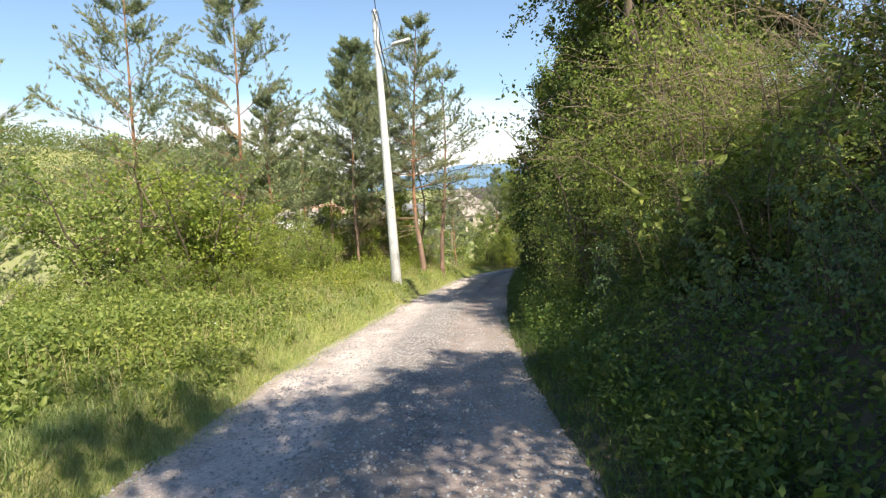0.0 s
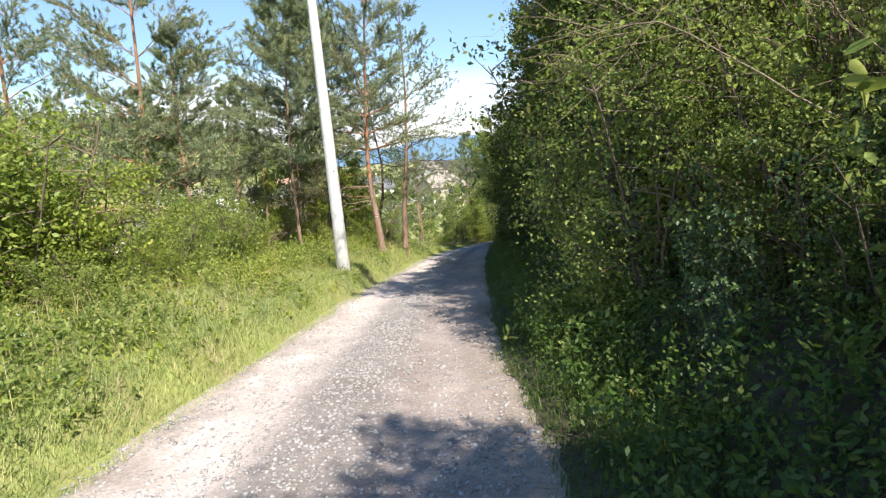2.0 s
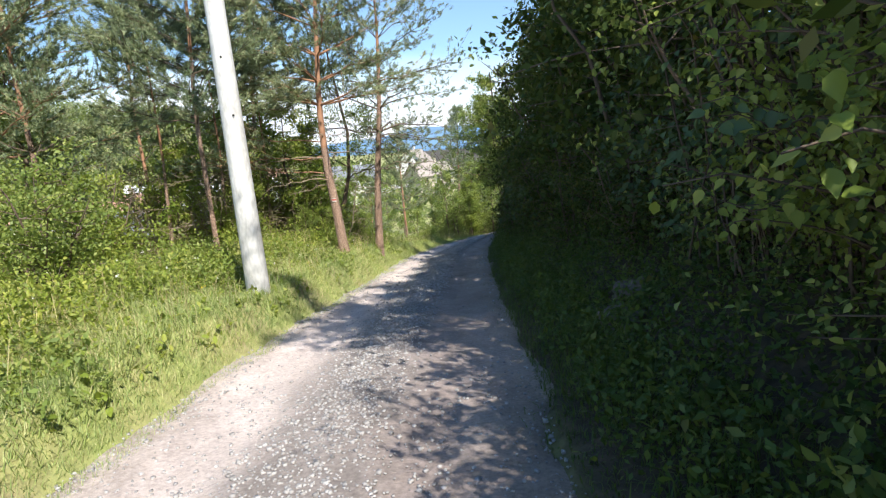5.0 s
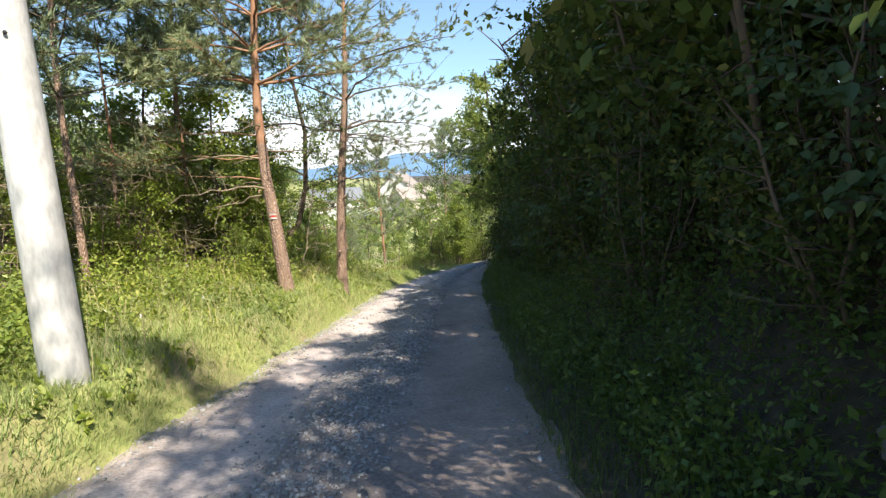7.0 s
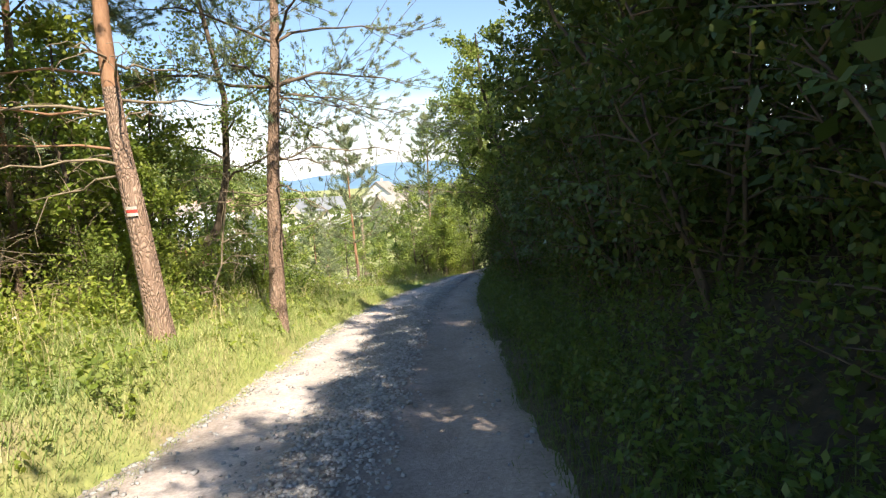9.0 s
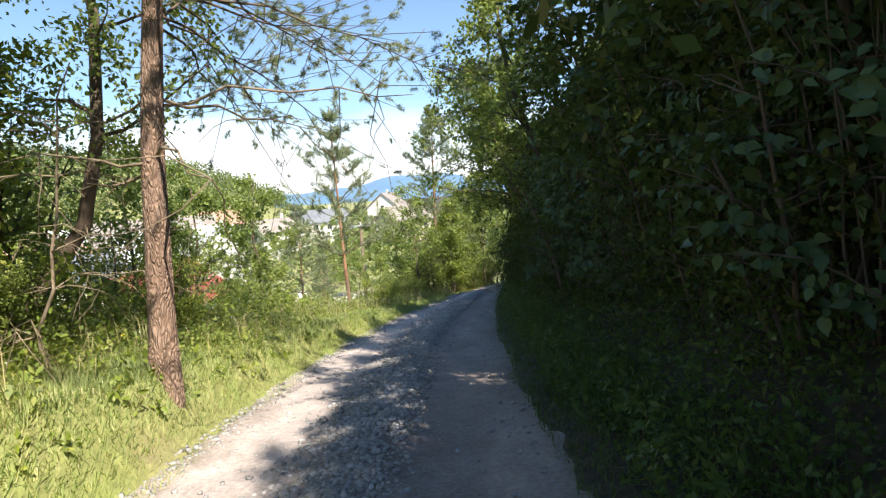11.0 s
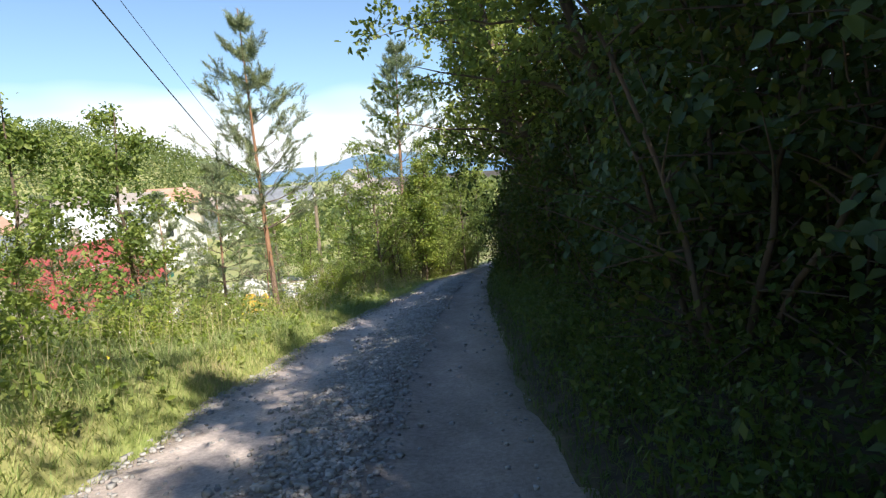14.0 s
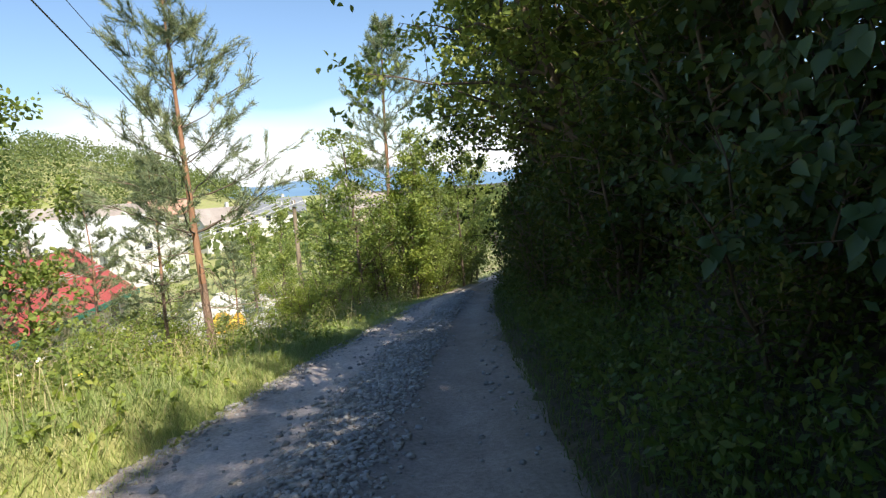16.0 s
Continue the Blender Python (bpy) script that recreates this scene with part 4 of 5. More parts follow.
for x, y, s in ((-6.4, 26, 0.9), (-10, 27, 1.1), (-14, 15, 1.2), (-17, 21, 1.2), (-1.5, 52, 0.55), (-3.2, 44, 0.6), (-1.3, 42.6, 0.6), (-4.8, 41, 0.6), (-2.6, 39.8, 0.45), (6.4, 58, 0.8)):
    again(B1, x, y, x * 50, s)
tagged(pine("pine_tree", 9, from_base(-14.0, 13.2, [(0, 0, 0), (0, 0, 4), (0.2, 0.2, 8), (0.3, 0.2, 11.5)]), 0.14, 0.40, 3.6, 11, 0.3, twigs=24, width=0.032), P, "pine tree")

# crooked broad-leaved tree between the pines
z0 = float(ground_z(-1.6, 27.0))
t = broad_tree("broadleaf_tree", 301, 6, 0.085, 0.38, 2.0, 0.062, 8000, M_BUSH, [(-2.05, 27, z0 - 0.1), (-1.75, 27, z0 + 0.45), (-1.2, 27, z0 + 1.15), (-0.98, 27, z0 + 2.0), (-0.92, 27.1, z0 + 3.2), (-1.1, 27.2, z0 + 4.2), (-1.3, 27.2, z0 + 5.4), (-1.4, 27.2, z0 + 6.8)], limbs=12)
tagged(t, "crooked leaning broad-leaved tree between the pines", "tree")
# saplings on the slope edge
S1 = tagged(broad_tree("sapling", 310, 3.6, 0.035, 0.2, 1.1, 0.058, 5200, M_BUSH, limbs=15, detailed=True, loose=0.06), "slender sapling with fresh green leaves on the slope", "sapling", "saplings on the slope")
place(S1, -1.8, 37.2, 0, 1.4)
for x, y, a, s in ((-3.1, 36.2, 120, 1.5), (-1.5, 33.2, 200, 0.5)):
    again(S1, x, y, a, s)
T1 = tagged(broad_tree("young_tree", 320, 5.0, 0.06, 0.08, 1.5, 0.105, 4600, M_BUSH, limbs=15), "leafy young broad-leaved tree beside the track", "tree", "young trees beside the track")
place(T1, 4.5, 44.0, 0, 0.85)
for x, y, a, s in ((3.2, 43.4, 90, 0.85), (5.9, 46.4, 200, 0.85), (7.6, 49.5, 30, 0.9), (2.6, 46, 130, 0.85), (1.5, 55, 30, 0.9), (-2, 60, 80, 1.0), (4, 62, 10, 1.0), (-5, 56, 120, 0.8), (8, 60, 100, 1.1), (-2.3, 31.0, 150, 0.78), (-1.6, 30.0, 20, 0.4), (-7.4, 23.4, 200, 1.2), (6.2, 45.2, 70, 0.75), (0.5, 49.5, 33, 0.7), (-1.0, 65, 60, 1.2), (3.6, 53.5, 90, 0.8), (6, 54, 140, 0.9)):
    again(T1, x, y, a, s)

T2 = tagged(broad_tree("young_tree", 330, 5.0, 0.06, 0.06, 1.6, 0.105, 5600, M_LIGHT, limbs=18), "bright green young broad-leaved tree behind the pines", "tree", "young trees behind the pines")
place(T2, -4.2, 25.6, 40, 1.05)
for x, y, a, s in ((-5.8, 27.6, 100, 1.2), (-3.4, 28.4, 160, 1.1), (-2.3, 26.6, 10, 0.75), (-2.3, 24.6, 70, 0.75), (-1.6, 25.4, 220, 0.45), (-3.3, 24.0, 300, 0.5), (-4.6, 22.8, 30, 0.6), (4.6, 43.6, 60, 0.7)):
    again(T2, x, y, a, s)

# far woods
r = np.random.default_rng(500)


def far_woods(name, label, xs, ys, size, per=70, leaf=0.9):
    zs = ground_z(xs, ys)
    n = len(xs)
    d = unit(r.normal(size=(n, per, 3)))
    d = d * r.uniform(0.55, 1.0, (n, per, 1)) * np.array([1, 1, 0.95])
    at = np.stack([xs, ys, zs + size * 1.0], -1)[:, None] + d * size[:, None, None]
    v, f = leaves(r, at.reshape(-1, 3), np.repeat(size * leaf * 0.33, per), 0.5, 0.9, False)
    return tagged(piece(name, v, f, M_FAR), label, "woods", kind="stuff")


n = 1700
hx, hy = r.uniform(-300, -40, n), r.uniform(130, 330, n)
k = ground_z(hx, hy) > -6
far_woods("hill_woods", "green broad-leaved woods covering the far hill", hx[k], hy[k], r.uniform(3.0, 5.5, k.sum()), 90, 0.48)
n = 420
hx, hy = r.uniform(-60, 90, n), 75 + 260 * r.random(n) ** 1.3
k = (np.abs(hx / hy + 0.28) > 0.14) & (np.abs(hx / hy - 0.04) > 0.012)
far_woods("valley_trees", "green trees and bushes between the village houses", hx[k], hy[k], r.uniform(1.6, 3.6, k.sum()), 90)

# mountains on the skyline, distance haze painted in as blue colour and glow
m, nt, b = material("hazed_mountain")
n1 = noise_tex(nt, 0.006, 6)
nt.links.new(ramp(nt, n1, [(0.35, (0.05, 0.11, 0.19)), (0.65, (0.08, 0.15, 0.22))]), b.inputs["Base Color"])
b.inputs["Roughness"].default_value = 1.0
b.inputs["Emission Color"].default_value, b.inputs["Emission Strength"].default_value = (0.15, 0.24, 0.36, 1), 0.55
mx = np.linspace(-2600, 2600, 160)
prof = 95 + 38 * np.sin(mx / 430 + 0.9) + 18 * np.sin(mx / 170) + 8 * np.sin(mx / 61)
rows = []
for k, (dy, h) in enumerate(((0, -0.3), (300, 0.35), (600, 0.8), (900, 1.0), (1300, 0.4))):
    rows.append(np.stack([mx, 2700 + dy + 60 * np.sin(mx / 200 + k), prof * h - 15], -1))
tagged(piece("backdrop", np.concatenate(rows), grid_faces(160, 5), m, smooth=True), "wooded mountains on the horizon, blue distance haze painted on", "mountains", kind="structure")

# ---- lamp pole and cables ----
POLE = (-1.62, 18.0)
pz = float(ground_z(*POLE))
top = new("lamp_pole")
tagged(top, "tall tapered white concrete street lamp pole", "lamp pole")
ptop = np.array([POLE[0] - 0.25, POLE[1], 7.0])
line = np.array([(POLE[0], POLE[1], pz - 0.2), (POLE[0] - 0.12, POLE[1], 3.0), ptop])
seg = np.linspace(0, 1, 12)
pts = line[0] + (line[2] - line[0]) * seg[:, None]
v, f = tube(pts, np.linspace(0.165, 0.085, 12), 20)
piece("shaft", v, f, M_CONCRETE, top, smooth=True)
v, f = tube([ptop - (0, 0, 0.02), ptop + (0, 0, 0.06), ptop + (0, 0, 0.09)], [0.095, 0.095, 0.02], 16)
piece("cap", v, f, M_METAL, top)
arm0 = ptop - np.array([-0.02, 0, 1.25])
v, f = tube([arm0, arm0 + (0.25, -0.05, 0.12), arm0 + (0.5, -0.1, 0.2)], [0.025, 0.025, 0.025], 8)
piece("arm", v, f, M_METAL, top)
bm = bmesh.new()
bmesh.ops.create_cube(bm, size=1)
bmesh.ops.scale(bm, vec=(0.62, 0.2, 0.10), verts=bm.verts)
bmesh.ops.bevel(bm, geom=bm.edges, offset=0.035, segments=3, affect="EDGES")
for q in bm.verts:
    q.co.z += 0.05 * (1 - (q.co.x / 0.31) ** 2) * (q.co.z > 0)
bmesh.ops.transform(bm, matrix=pose(*(arm0 + (0.75, -0.13, 0.28)), 0, -14, 0), verts=bm.verts)
lamp = part("lamp_head", bm, M_PALEROOF, top, "white cobra-head street light", True)
for zb, dx in ((1.0, 0.03), (1.75, -0.02)):
    q = (zb - pz) / (7.0 - pz)
    c = np.array([POLE[0] - 0.25 * q + dx + 0.03, POLE[1] - 0.163 + 0.08 * q, zb])
    v, f = tube([c, c + (0.0, -0.006, 0), c + (0, -0.007, 0)], [0.016, 0.014, 0.001], 8)
    piece("bolt_hole", v, f, M_BLACK, top, "dark bolt hole")
for zb in (0.55, 0.9, 1.25):
    c = ptop - np.array([0, 0, zb])
    v, f = tube([c - (0, 0, 0.02), c + (0, 0, 0.02)], [0.099, 0.099], 16)
    piece("band", v, f, M_METAL, top)
for dx in (-0.04, 0.05):
    loop = np.array([ptop + (dx, -0.1, 0.05), ptop + (dx + 0.12, -0.14, -0.4), ptop + (dx + 0.06, -0.13, -0.9), ptop + (dx + 0.2, -0.12, -1.6), ptop + (dx + 0.3, -0.1, -2.3)])
    v, f = tube(loop, [0.012] * 5, 5)
    piece("hanging_cable", v, f, M_BLACK, top)

YP = (0.65, 57.0)
yz = float(ground_z(*YP))
ytop = np.array([YP[0], YP[1], -2.35])
util = tagged(new("utility_pole"), "grey wooden utility pole with a cross-arm", "utility pole")
v, f = tube([(YP[0], YP[1], yz - 0.2), (YP[0], YP[1], (yz + ytop[2]) / 2), ytop], [0.13, 0.11, 0.09], 10)
piece("shaft", v, f, M_TWIG, util, smooth=True)
bm = bmesh.new()
bmesh.ops.create_cube(bm, size=1)
bmesh.ops.scale(bm, vec=(1.3, 0.09, 0.1), verts=bm.verts)
bmesh.ops.translate(bm, vec=ytop - np.array([0, 0.12, 0.25]), verts=bm.verts)
part("cross_arm", bm, M_METAL, util)
for dx in (-0.55, 0, 0.55):
    v, f = tube([ytop + (dx, -0.12, -0.2), ytop + (dx, -0.12, -0.12), ytop + (dx, -0.12, -0.02)], [0.03, 0.045, 0.02], 8)
    piece("insulator", v, f, M_PLASTER, util)


def cable(a, b2, sag, rad, mat, label):
    t = np.linspace(0, 1, 30)[:, None]
    p = np.asarray(a) * (1 - t) + np.asarray(b2) * t - np.array([0, 0, 1]) * sag * 4 * t * (1 - t)
    v, f = tube(p, [rad] * 30, 5)
    return tagged(piece("overhead_cable", v, f, mat), label, "cable")


far_pole = copy_thing(util, pose(-3.2, 7.5, -1.0))
far_top = ytop + np.array([-3.2, 7.5, -1.0])
cable(ptop + (0, 0, -0.1), far_top, 0.35, 0.017, M_BLACK, "thick black overhead cable from the lamp pole")
cable(ptop + (0.1, 0, 0.02), far_top + (0.5, 0, 0.3), 0.2, 0.008, M_BLACK, "thin dark overhead wire from the lamp pole")
cable(ptop + (0.05, 0, 0.0), (0.6, -14, 9.5), 0.5, 0.014, M_BLACK, "black overhead cable running back up the track")
for dx in (-0.55, 0, 0.55):
    cable(ytop + (dx, -0.1, 0), (-16 + dx, 52, -6.0), 0.5, 0.014, M_METAL, "pale overhead wire from the utility pole")


# ---- village ----
def box_part(name, size, centre, mat, parent, label="", bevel=0.0):
    bm = bmesh.new()
    bmesh.ops.create_cube(bm, size=1)
    bmesh.ops.scale(bm, vec=size, verts=bm.verts)
    if bevel:
        bmesh.ops.bevel(bm, geom=bm.edges, offset=bevel, segments=2, affect="EDGES")
    bmesh.ops.translate(bm, vec=centre, verts=bm.verts)
    return part(name, bm, mat, parent, label)


def house(label, x, y, turn, w, d, eave, ridge, wall, roof, base=None, chimney=True, fascia=None, seams=0):
    """A gabled house; its ridge runs along its own x."""
    base = float(ground_z(x, y)) - 0.3 if base is None else base
    top = tagged(new("house"), label, "house")
    top.matrix_basis = pose(x, y, base, 0, 0, turn)
    h = eave - base
    g = ridge - base
    bm = bmesh.new()
    a = [(sx * w / 2, sy * d / 2, z) for z in (0, h) for sx in (-1, 1) for sy in (-1, 1)] + [(-w / 2, 0, g - 0.12), (w / 2, 0, g - 0.12)]
    vs = [bm.verts.new(c) for c in a]
    for q in ((0, 2, 6, 4), (1, 5, 7, 3), (0, 4, 8, 5, 1), (2, 3, 7, 9, 6), (0, 1, 3, 2)):
        bm.faces.new([vs[i] for i in q])
    part("wall", bm, wall, top)
    over, th = 0.45, 0.14
    slope = (g - h) / (d / 2)
    for sy in (-1, 1):
        e = (d / 2 + over)
        lo = g - slope * e
        n = max(1, seams * 2)
        xs = np.linspace(-w / 2 - over, w / 2 + over, n + 1)
        lift = 0.03 * (np.arange(n + 1) % 2) if seams else np.zeros(n + 1)
        bm = bmesh.new()
        rows = [[bm.verts.new((q, yq, zq + l * k)) for q, l in zip(xs, lift)] for yq, zq, k in ((0, g, 1), (sy * e, lo, 1), (sy * e, lo - th, 0), (0, g - th, 0))]
        for a0, b0 in ((0, 1), (1, 2), (2, 3), (3, 0)):
            for i in range(n):
                bm.faces.new([rows[a0][i], rows[a0][i + 1], rows[b0][i + 1], rows[b0][i]])
        bm.faces.new([q[0] for q in rows]), bm.faces.new([q[-1] for q in rows])
        bmesh.ops.recalc_face_normals(bm, faces=bm.faces)
        part("roof", bm, roof, top)
        if fascia:
            box_part("fascia", (w + 2 * over, 0.06, 0.26), (0, sy * (e + 0.035), lo - 0.1), fascia, top)
    if chimney:
        box_part("chimney", (0.5, 0.5, 1.3), (w * 0.22, d * 0.12, g + 0.2), wall, top, bevel=0.03)
    for sy in (-1, 1):
        for k in range(max(2, int(w / 3))):
            cx = -w / 2 + w * (k + 0.5) / max(2, int(w / 3))
            fr = box_part("window", (1.15, 0.08, 1.25), (cx, sy * (d / 2 + 0.02), h - 1.35), M_PLASTER, top)
            box_part("pane", (0.95, 0.03, 1.05), (cx, sy * (d / 2 + 0.065), h - 1.35), M_GLASS, fr)
    for sx in (-1, 1):
        fr = box_part("window", (0.08, 1.0, 1.1), (sx * (w / 2 + 0.02), 0, h - 0.2), M_PLASTER, top)
        box_part("pane", (0.03, 0.8, 0.9), (sx * (w / 2 + 0.065), 0, h - 0.2), M_GLASS, fr)
    return top


def polar(az, dist):
    return 2.2 + dist * math.sin(radians(az)), 25.2 + dist * math.cos(radians(az))


house("house with a red ribbed roof and green fascia", -12.0, 57.3, 88, 11.0, 5.2, -6.4, -4.25, M_BEIGE, M_REDROOF, fascia=M_GREENTRIM, seams=24)
house("long white house with a pale sheet roof", *polar(-26.0, 95), 24, 12, 8, -5.6, -2.6, M_PLASTER, M_PALEROOF)
house("low house with a dark grey roof", *polar(-30.5, 62), 20, 10, 7, -6.9, -4.6, M_BEIGE, M_GREYROOF)
house("small house with an orange tiled roof", *polar(-31, 80), 60, 9, 7, -5.5, -3.4, M_BEIGE, M_ORANGEROOF)
house("white gabled house with a pale roof", *polar(-17.0, 78), -60, 10, 8, -6.4, -3.4, M_PLASTER, M_PALEROOF)
house("white hall with a broad pale roof", *polar(-20.0, 80), 15, 14, 10, -6.5, -3.2, M_PLASTER, M_PALEROOF)
house("house with a brownish roof behind the hall", *polar(-21.5, 92), 20, 16, 11, -5.0, -1.8, M_BEIGE, M_BROWNROOF)
house("house with an orange tiled roof on the far street", *polar(-15.5, 120), 10, 9, 7, -3.8, -1.4, M_BEIGE, M_ORANGEROOF)
house("beige house with a brown hipped roof below the track", *polar(2.6, 118), 25, 9, 8, -5.4, -2.8, M_BEIGE, M_BROWNROOF)
house("pale tall house at the end of the valley", *polar(1.2, 140), 70, 10, 8, -3.0, 0.4, M_PLASTER, M_BROWNROOF)
house("small white house among trees", *polar(-10.5, 105), 35, 8, 7, -5.6, -3.4, M_PLASTER, M_BROWNROOF)
house("white house among trees by the street", *polar(-38, 85), 35, 11, 8, -5.8, -2.8, M_PLASTER, M_ORANGEROOF)
house("house with a grey roof by the street", *polar(-6.0, 130), 15, 12, 8, -5.2, -2.6, M_PLASTER, M_GREYROOF)

# rubble on the slope below
r = np.random.default_rng(61)
n = 1100
rx, ry2 = r.normal(-2.0, 3.0, n), r.normal(60.0, 3.4, n)
v, f = stones(r, rx, ry2, ground_z(rx, ry2), 0.12 + 0.7 * r.beta(1.2, 4, n))
tagged(piece("rubble", v, f, M_PALESTONE), "pale broken stone rubble spread on the slope", "rubble", kind="stuff")
n = 60
rx, ry2 = r.normal(1.6, 0.7, n), r.normal(58.5, 0.8, n)
v, f = stones(r, rx, ry2, ground_z(rx, ry2) + r.uniform(0, 0.5, n), r.uniform(0.25, 0.5, n))
tagged(piece("brick_rubble", v, f, M_ORANGEROOF), "heap of broken pinkish bricks", "rubble", kind="stuff")


def sheet_heap(x, y, w, d, h, mat, label, seed):
    """A crumpled sheet over a heap."""
    r = np.random.default_rng(seed)
    a = np.linspace(-1, 1, 26)
    u, v = np.meshgrid(a, a)
    hump = np.clip(1 - (u ** 4 + v ** 4), 0, 1) ** 0.6
    z = h * hump * (1 + 0.25 * wave(u * 3, v * 3, 1.6, seed)) + 0.05 * wave(u * 9, v * 9, 1.5, seed + 1)
    vv = np.stack([x + u * w / 2, y + v * d / 2, float(ground_z(x, y)) + z - 0.03], -1).reshape(-1, 3)
    tagged(piece("covered_heap", vv, grid_faces(26, 26), mat, smooth=True), label, "tarpaulin")


sheet_heap(-3.2, 58.0, 1.9, 1.5, 0.75, M_YELLOW, "heap under a yellow plastic sheet among the rubble", 3)
sheet_heap(-3.6, 60.2, 1.8, 1.6, 1.3, M_PLASTER, "heap under a white plastic sheet among the rubble", 5)
sheet_heap(-2.2, 54.2, 0.8, 0.7, 0.7, M_GREENTRIM, "small heap under a green sheet on the slope", 7)

# ---- creepers on the bank ----
def creeper(seed, canes, leaf, mat=M_CREEPER_SHADED):
    """Canes that rise from the origin, arch towards -x and hang, with paired leaves along them."""
    r = np.random.default_rng(seed)
    top = new("hanging_creeper")
    at, out = [], []
    for _ in range(canes):
        h, reach = r.uniform(0.5, 2.9), r.uniform(0.35, 0.95)
        a = r.normal(0, 0.75)
        t = np.linspace(0, 1, 9)[:, None]
        way = np.array([-math.cos(a), math.sin(a), 0]) * reach
        p = np.array([0, r.normal() * 0.45, 0]) + way * t ** 1.3 + np.array([0, 0, 1]) * h * (1.75 * t - 0.95 * t ** 2.2) + np.cumsum(r.normal(size=(9, 3)) * 0.025, axis=0)
        p[:, 2] = np.maximum(p[:, 2], -0.05)
        v, f = tube(p, np.linspace(0.008, 0.002, 9), 4)
        piece("cane", v, f, M_BARK, top)
        q = r.uniform(1.5, 8, 34)
        k = np.minimum(q.astype(int), 7)
        c = p[k] + (p[k + 1] - p[k]) * (q - k)[:, None]
        at.append(c + r.normal(size=c.shape) * 0.045)
        out.append(np.repeat(unit(np.array([[-0.8, 0.7 * math.sin(a) - 0.7, 0.3]])), len(c), 0))
    v, f = facing_leaves(r, np.concatenate(at), np.concatenate(out), leaf)
    piece("foliage", v, f, mat, top)
    return tagged(top, "broad-leaved creeper hanging over the bank, shade painted into its leaves" if mat is M_CREEPER_SHADED else "creeper hanging over the bank, sunlight painted in as yellow-green leaves", "creeper", "creepers on the bank")


r = np.random.default_rng(88)
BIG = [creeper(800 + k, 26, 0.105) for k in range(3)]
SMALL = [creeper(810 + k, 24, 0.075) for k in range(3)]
# Sun painted into the leaf colour: the bright counterpart of SMALL.
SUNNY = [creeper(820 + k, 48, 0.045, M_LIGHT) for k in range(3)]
fresh = set()


def hang(kinds, x, y, size):
    c = kinds[int(r.integers(0, 3))]
    z = float(ground_z(x, y)) - 0.05
    if c not in fresh:
        fresh.add(c)
        c.matrix_basis = pose(x, y, z, 0, 0, r.uniform(-20, 20))
    else:
        c = copy_thing(c, pose(x, y, z, 0, 0, r.uniform(-25, 25)))
    c.scale = (size, size, size)


for y in np.arange(29.5, 45, 0.8):
    hang(BIG, float(right_edge(y)) + 1.5 + r.uniform(-0.1, 0.25), y, r.uniform(0.85, 1.15))
for y in np.arange(10.0, 29.5, 1.1):
    hang(SMALL, float(right_edge(y)) + 1.75 + r.uniform(-0.2, 0.3), y, r.uniform(0.7, 1.15))
for x, y, s in ((2.9, 8.8, 1.0), (3.6, 8.6, 1.2), (2.9, 10.1, 1.0), (3.0, 11.0, 1.1), (2.9, 12.0, 1.2), (3.0, 13.1, 1.2), (4.3, 8.7, 1.3), (3.3, 9.8, 1.25), (3.4, 11.4, 1.3), (4.1, 9.6, 1.5), (4.6, 9.4, 1.5), (3.9, 10.8, 1.6), (3.2, 7.9, 0.9), (3.6, 7.2, 0.8)):
    hang(SUNNY, x, y, s)
for x, y, h in ((3.0, 9.5, 1.5), (2.8, 10.6, 1.7), (3.1, 11.8, 1.9), (3.6, 9.2, 2.2), (3.3, 13.0, 2.0)):
    hang(SUNNY, x, y, 0.75 * h)
for y in np.arange(2.5, 8.5, 0.8):
    for d in (1.6, 2.7, 3.6):
        hang(SMALL, float(right_edge(y)) + d + r.uniform(-0.3, 0.3), y + r.uniform(-0.3, 0.3), r.uniform(0.28, 0.5))

n = 26000
cy = 0.5 + 15 * r.random(n)
cs = 0.45 + 4.2 * r.random(n) ** 0.8
cx = right_edge(cy) + cs
lump = np.clip(0.5 + 0.5 * wave(cx, cy, 2.6, 91), 0.05, 1) * 0.5
at = np.stack([cx, cy, ground_z(cx, cy) + lump * r.random(n) ** 0.4], -1)
v, f = facing_leaves(r, at, np.repeat([(-0.62, -0.3, 0.72)], n, 0), r.uniform(0.035, 0.08, n), 0.6)
# The bank's shade is painted into these leaves by the darkened hedge green.
tagged(piece("bank_cover", v, f, M_HEDGE_SHADED), "low leaves covering the steep bank, darkened to paint in shade", "ground cover", kind="stuff")
n = 420
hy = np.concatenate([r.normal(6.1, 0.7, 160), r.normal(10.2, 0.55, n - 160)])
hx = np.concatenate([r.normal(3.3, 0.5, 160), r.normal(2.05, 0.3, n - 160)])
weeds("tall_herbs", "bright green upright herbs catching the sun on the bank", r, hx, hy, np.concatenate([r.uniform(0.5, 1.35, 160), r.uniform(0.2, 0.6, n - 160)]), np.concatenate([r.uniform(0.09, 0.14, 160), r.uniform(0.05, 0.09, n - 160)]), 16, M_BUSH)


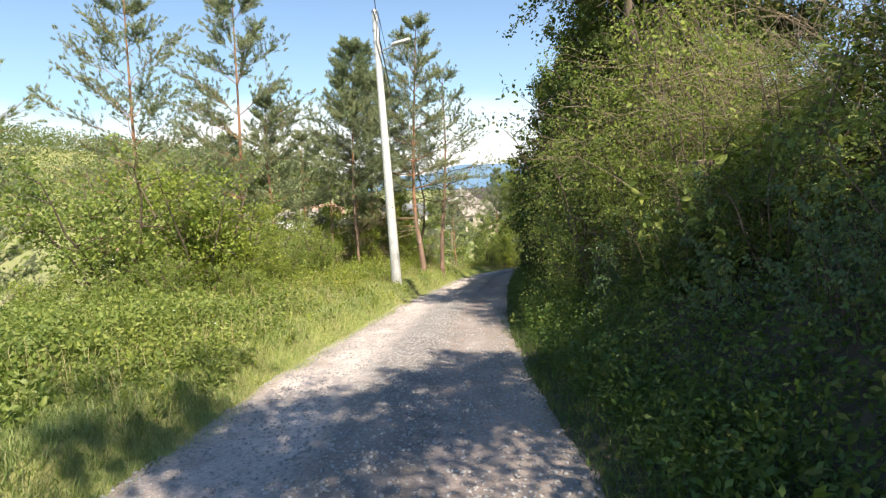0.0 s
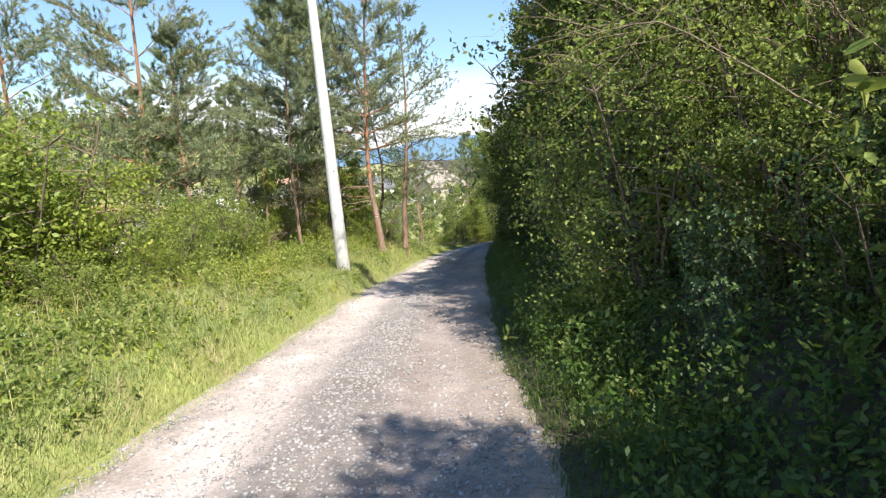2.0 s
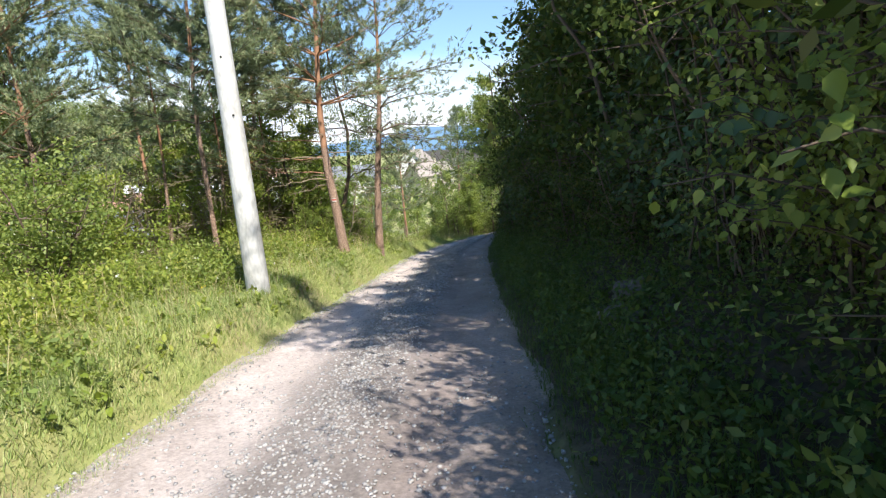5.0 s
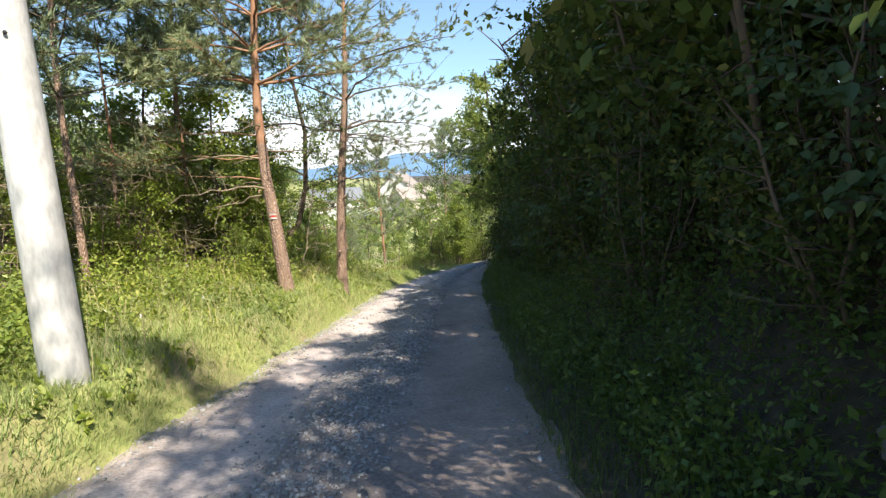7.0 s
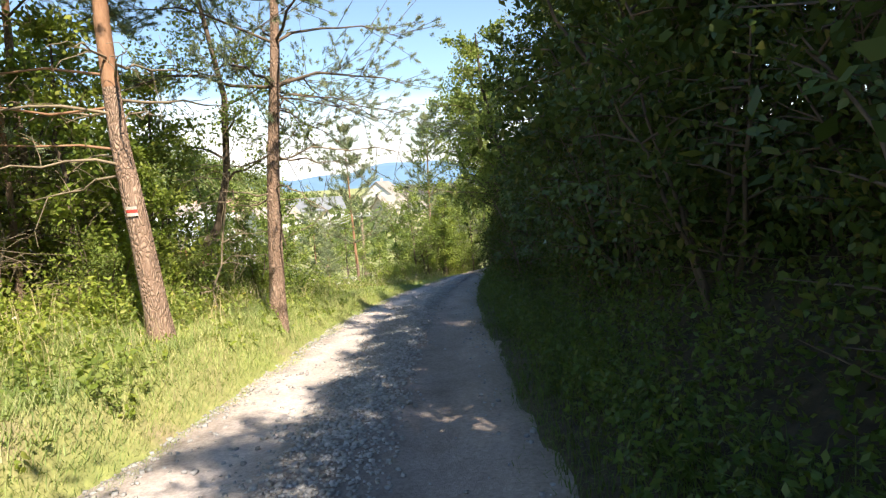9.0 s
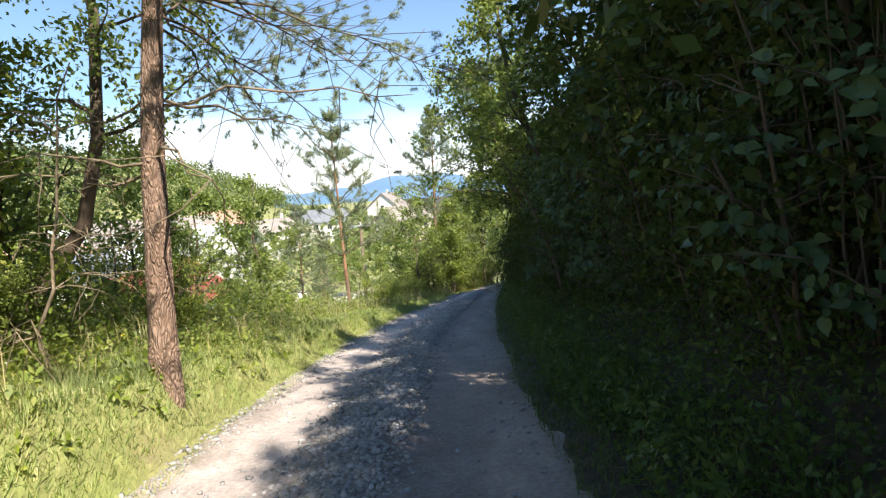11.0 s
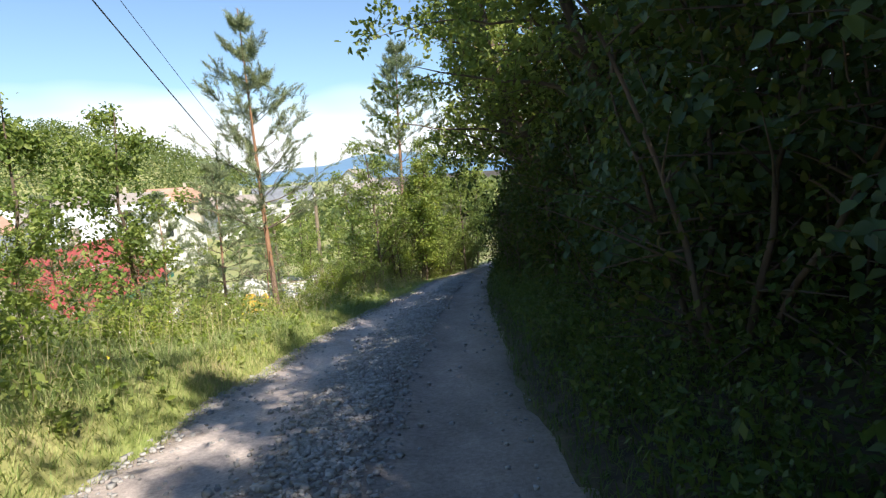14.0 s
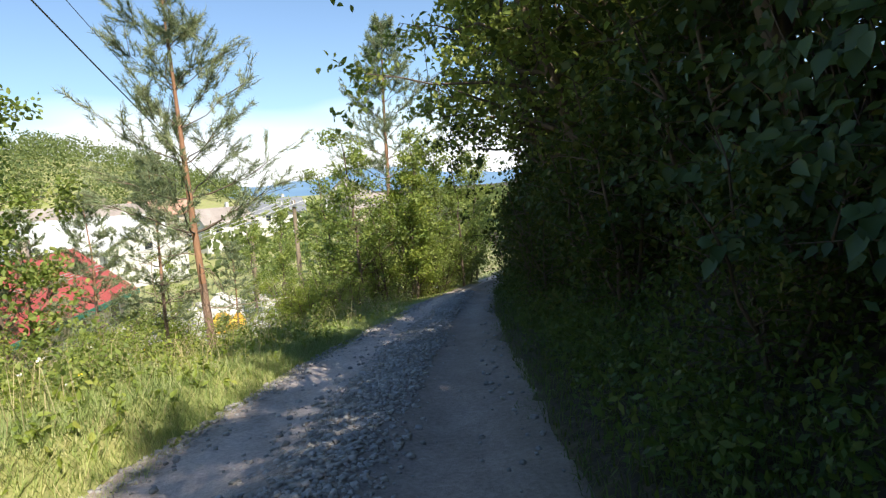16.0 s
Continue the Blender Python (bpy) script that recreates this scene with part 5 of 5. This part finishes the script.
# ---- dry brush, stumps, rocks ----
def dry_brush(x, y, seed, count, length):
    r = np.random.default_rng(seed)
    top = tagged(new("dry_brush"), "bare dry brown brushwood leaning on the bank", "brushwood", "dry brushwood on the bank")
    z = float(ground_z(x, y))
    for _ in range(count):
        p = np.array([x, y, z]) + r.normal(size=3) * (0.5, 0.6, 0.05)
        way = (r.normal(-0.55, 0.4), r.normal(0.1, 0.5), r.uniform(0.7, 1.4))
        ln = length * r.uniform(0.6, 1.2)
        line = arc(r, p, way, ln, 0.35, 8, 0.2)
        wood = [tube(line, np.linspace(0.008, 0.002, 8) * r.uniform(0.5, 1.3), 4)]
        for _ in range(5):
            i = r.integers(2, 8)
            wood.append(tube(arc(r, line[i], unit(line[-1] - line[0]) + r.normal(size=3) * 0.6, ln * r.uniform(0.15, 0.4), 0.2, 5, 0.25), np.linspace(0.0035, 0.0015, 5), 3))
        v, f = join(wood)
        piece("dead_stem", v, f, M_TWIG, top)
    return top


def dead_thicket(x, y, seed, count, tall):
    """Leafless crossing twigs of suppressed trees."""
    r = np.random.default_rng(seed)
    top = tagged(new("dead_thicket"), "tangle of bare brown dead twigs between the trees", "brushwood", "dead twigs between the pines")
    z = float(ground_z(x, y))
    for _ in range(count):
        p = np.array([x, y, z - 0.1]) + r.normal(size=3) * (0.7, 0.4, 0)
        stem = arc(r, p, (r.normal() * 0.12, r.normal() * 0.12, 1), tall * r.uniform(0.6, 1.1), 0, 9, 0.15)
        wood = [tube(stem, np.linspace(0.018, 0.005, 9), 5)]
        for _ in range(16):
            i = r.integers(1, 9)
            a = r.uniform(0, 6.28)
            bough = arc(r, stem[i], (np.cos(a), np.sin(a), 0.25), r.uniform(0.4, 1.3), 0.3, 6, 0.25)
            wood.append(tube(bough, np.linspace(0.007, 0.002, 6), 3))
            for _ in range(6):
                wood.append(tube(arc(r, bough[r.integers(1, 6)], r.normal(size=3) + (0, 0, -0.4), r.uniform(0.15, 0.5), 0.2, 3, 0.2), (0.0035, 0.0028, 0.0015), 3))
        v, f = join(wood)
        piece("dead_stem", v, f, M_TWIG, top)


for k, (x, y, c, h) in enumerate(((-3.3, 24.4, 9, 2.9), (-4.4, 23.6, 9, 3.0), (-5.4, 24.4, 8, 3.0), (-3.0, 25.7, 6, 2.4), (-4.2, 25.0, 7, 3.2))):
    dead_thicket(x, y, 740 + k, c, h)
for k, (x, y, c, ln) in enumerate(((3.9, 7.2, 26, 2.6), (4.4, 8.6, 30, 2.9), (4.5, 6.0, 26, 2.7), (4.8, 4.8, 24, 2.7), (3.9, 9.6, 14, 2.4), (5.0, 7.6, 34, 3.2), (5.4, 6.2, 30, 3.2), (5.4, 9.0, 26, 3.2), (4.9, 10.2, 20, 3.3))):
    dry_brush(x, y, 700 + k, c, ln)


def stump(x, y, rad, tall, tilt, turn, seed):
    r = np.random.default_rng(seed)
    top = tagged(new("tree_stump"), "sawn-off tree stump with a pale cut face on the bank", "stump", "stumps on the bank")
    top.matrix_basis = pose(x, y, float(ground_z(x, y)) - 0.1, 0, tilt, turn)
    k = 14
    a = np.arange(k) * 2 * np.pi / k
    wob = 1 + 0.10 * np.sin(3 * a + seed) + r.normal(size=k) * 0.03
    rings = [(0, 1.35), (0.15, 1.1), (tall * 0.6, 1.0), (tall, 0.97)]
    v = np.concatenate([np.stack([np.cos(a) * rad * wob * s, np.sin(a) * rad * wob * s, np.full(k, h)], -1) for h, s in rings])
    i = np.arange(3)[:, None] * k
    f = np.stack([i + np.arange(k), i + (np.arange(k) + 1) % k, i + k + (np.arange(k) + 1) % k, i + k + np.arange(k)], -1).reshape(-1, 4)
    piece("bark", v, f, M_BARK, top)
    v = np.concatenate([np.stack([np.cos(a) * rad * wob * 0.96, np.sin(a) * rad * wob * 0.96, np.full(k, tall + 0.004) + 0.006 * np.cos(a)], -1), [(0, 0, tall + 0.006)]])
    f = np.stack([np.arange(k), (np.arange(k) + 1) % k, np.full(k, k)], -1)
    piece("cut_face", v, f, M_CUT, top, "pale sawn wood")


stump(3.05, 6.45, 0.12, 1.2, -5, 0, 3)
stump(3.33, 6.35, 0.09, 1.1, 7, 0, 5)
for x, y in ((2.55, 5.9), (2.85, 5.75), (3.2, 5.7), (2.5, 6.6)):
    hedge(FRONT[:2], x, y, 0.42)


def rock(x, y, size, seed):
    r = np.random.default_rng(seed)
    bm = bmesh.new()
    bmesh.ops.create_icosphere(bm, subdivisions=4, radius=1)
    off = Vector(r.uniform(0, 50, 3))
    for q in bm.verts:
        c = q.co.copy()
        q.co = c * (0.75 + 0.4 * noise.noise(c * 0.9 + off) + 0.16 * noise.noise(c * 2.6 + off) + 0.05 * noise.noise(c * 7 + off))
        q.co.z *= 0.7
    bmesh.ops.scale(bm, vec=(size, size * 0.8, size * 0.9), verts=bm.verts)
    ob = part("rock", bm, M_ROCK)
    ob.matrix_basis = pose(x, y, float(ground_z(x, y)) + size * 0.15, 0, 0, seed * 40)
    return tagged(ob, "dark weathered rock sticking out of the bank", "rock", "rocks in the bank")


rock(2.55, 14.95, 0.40, 2)
rock(2.85, 15.4, 0.32, 4)
rock(2.4, 15.45, 0.2, 6)

# painted trail mark on the leaning pine
def blaze(dz, mat, name, seed):
    z = float(ground_z(-0.89, 23.4)) - 0.08 + 1.41 + dz
    a = np.linspace(radians(-112), radians(-62), 12)
    q = (1.41 + dz) / 1.3
    c = np.array([-0.89 - 0.17 * q, 23.4 + 0.1 * q, z])
    v = []
    for h in (-0.015, 0.015):
        v.append(np.stack([c[0] - 0.13 * h + np.cos(a) * 0.119, c[1] + np.sin(a) * 0.119, np.full(12, c[2] + h)], -1))
    v = np.concatenate(v)
    i = np.arange(11)
    f = np.stack([i, i + 1, i + 13, i + 12], -1)
    return tagged(piece(name, v, f, mat, smooth=True), "painted stripe of a trail mark on bark", "trail mark")


blaze(0.032, M_WHITEPAINT, "white_trail_stripe", 1)
blaze(0.0, M_REDPAINT, "red_trail_stripe", 2)
blaze(-0.032, M_WHITEPAINT, "white_trail_stripe", 3)
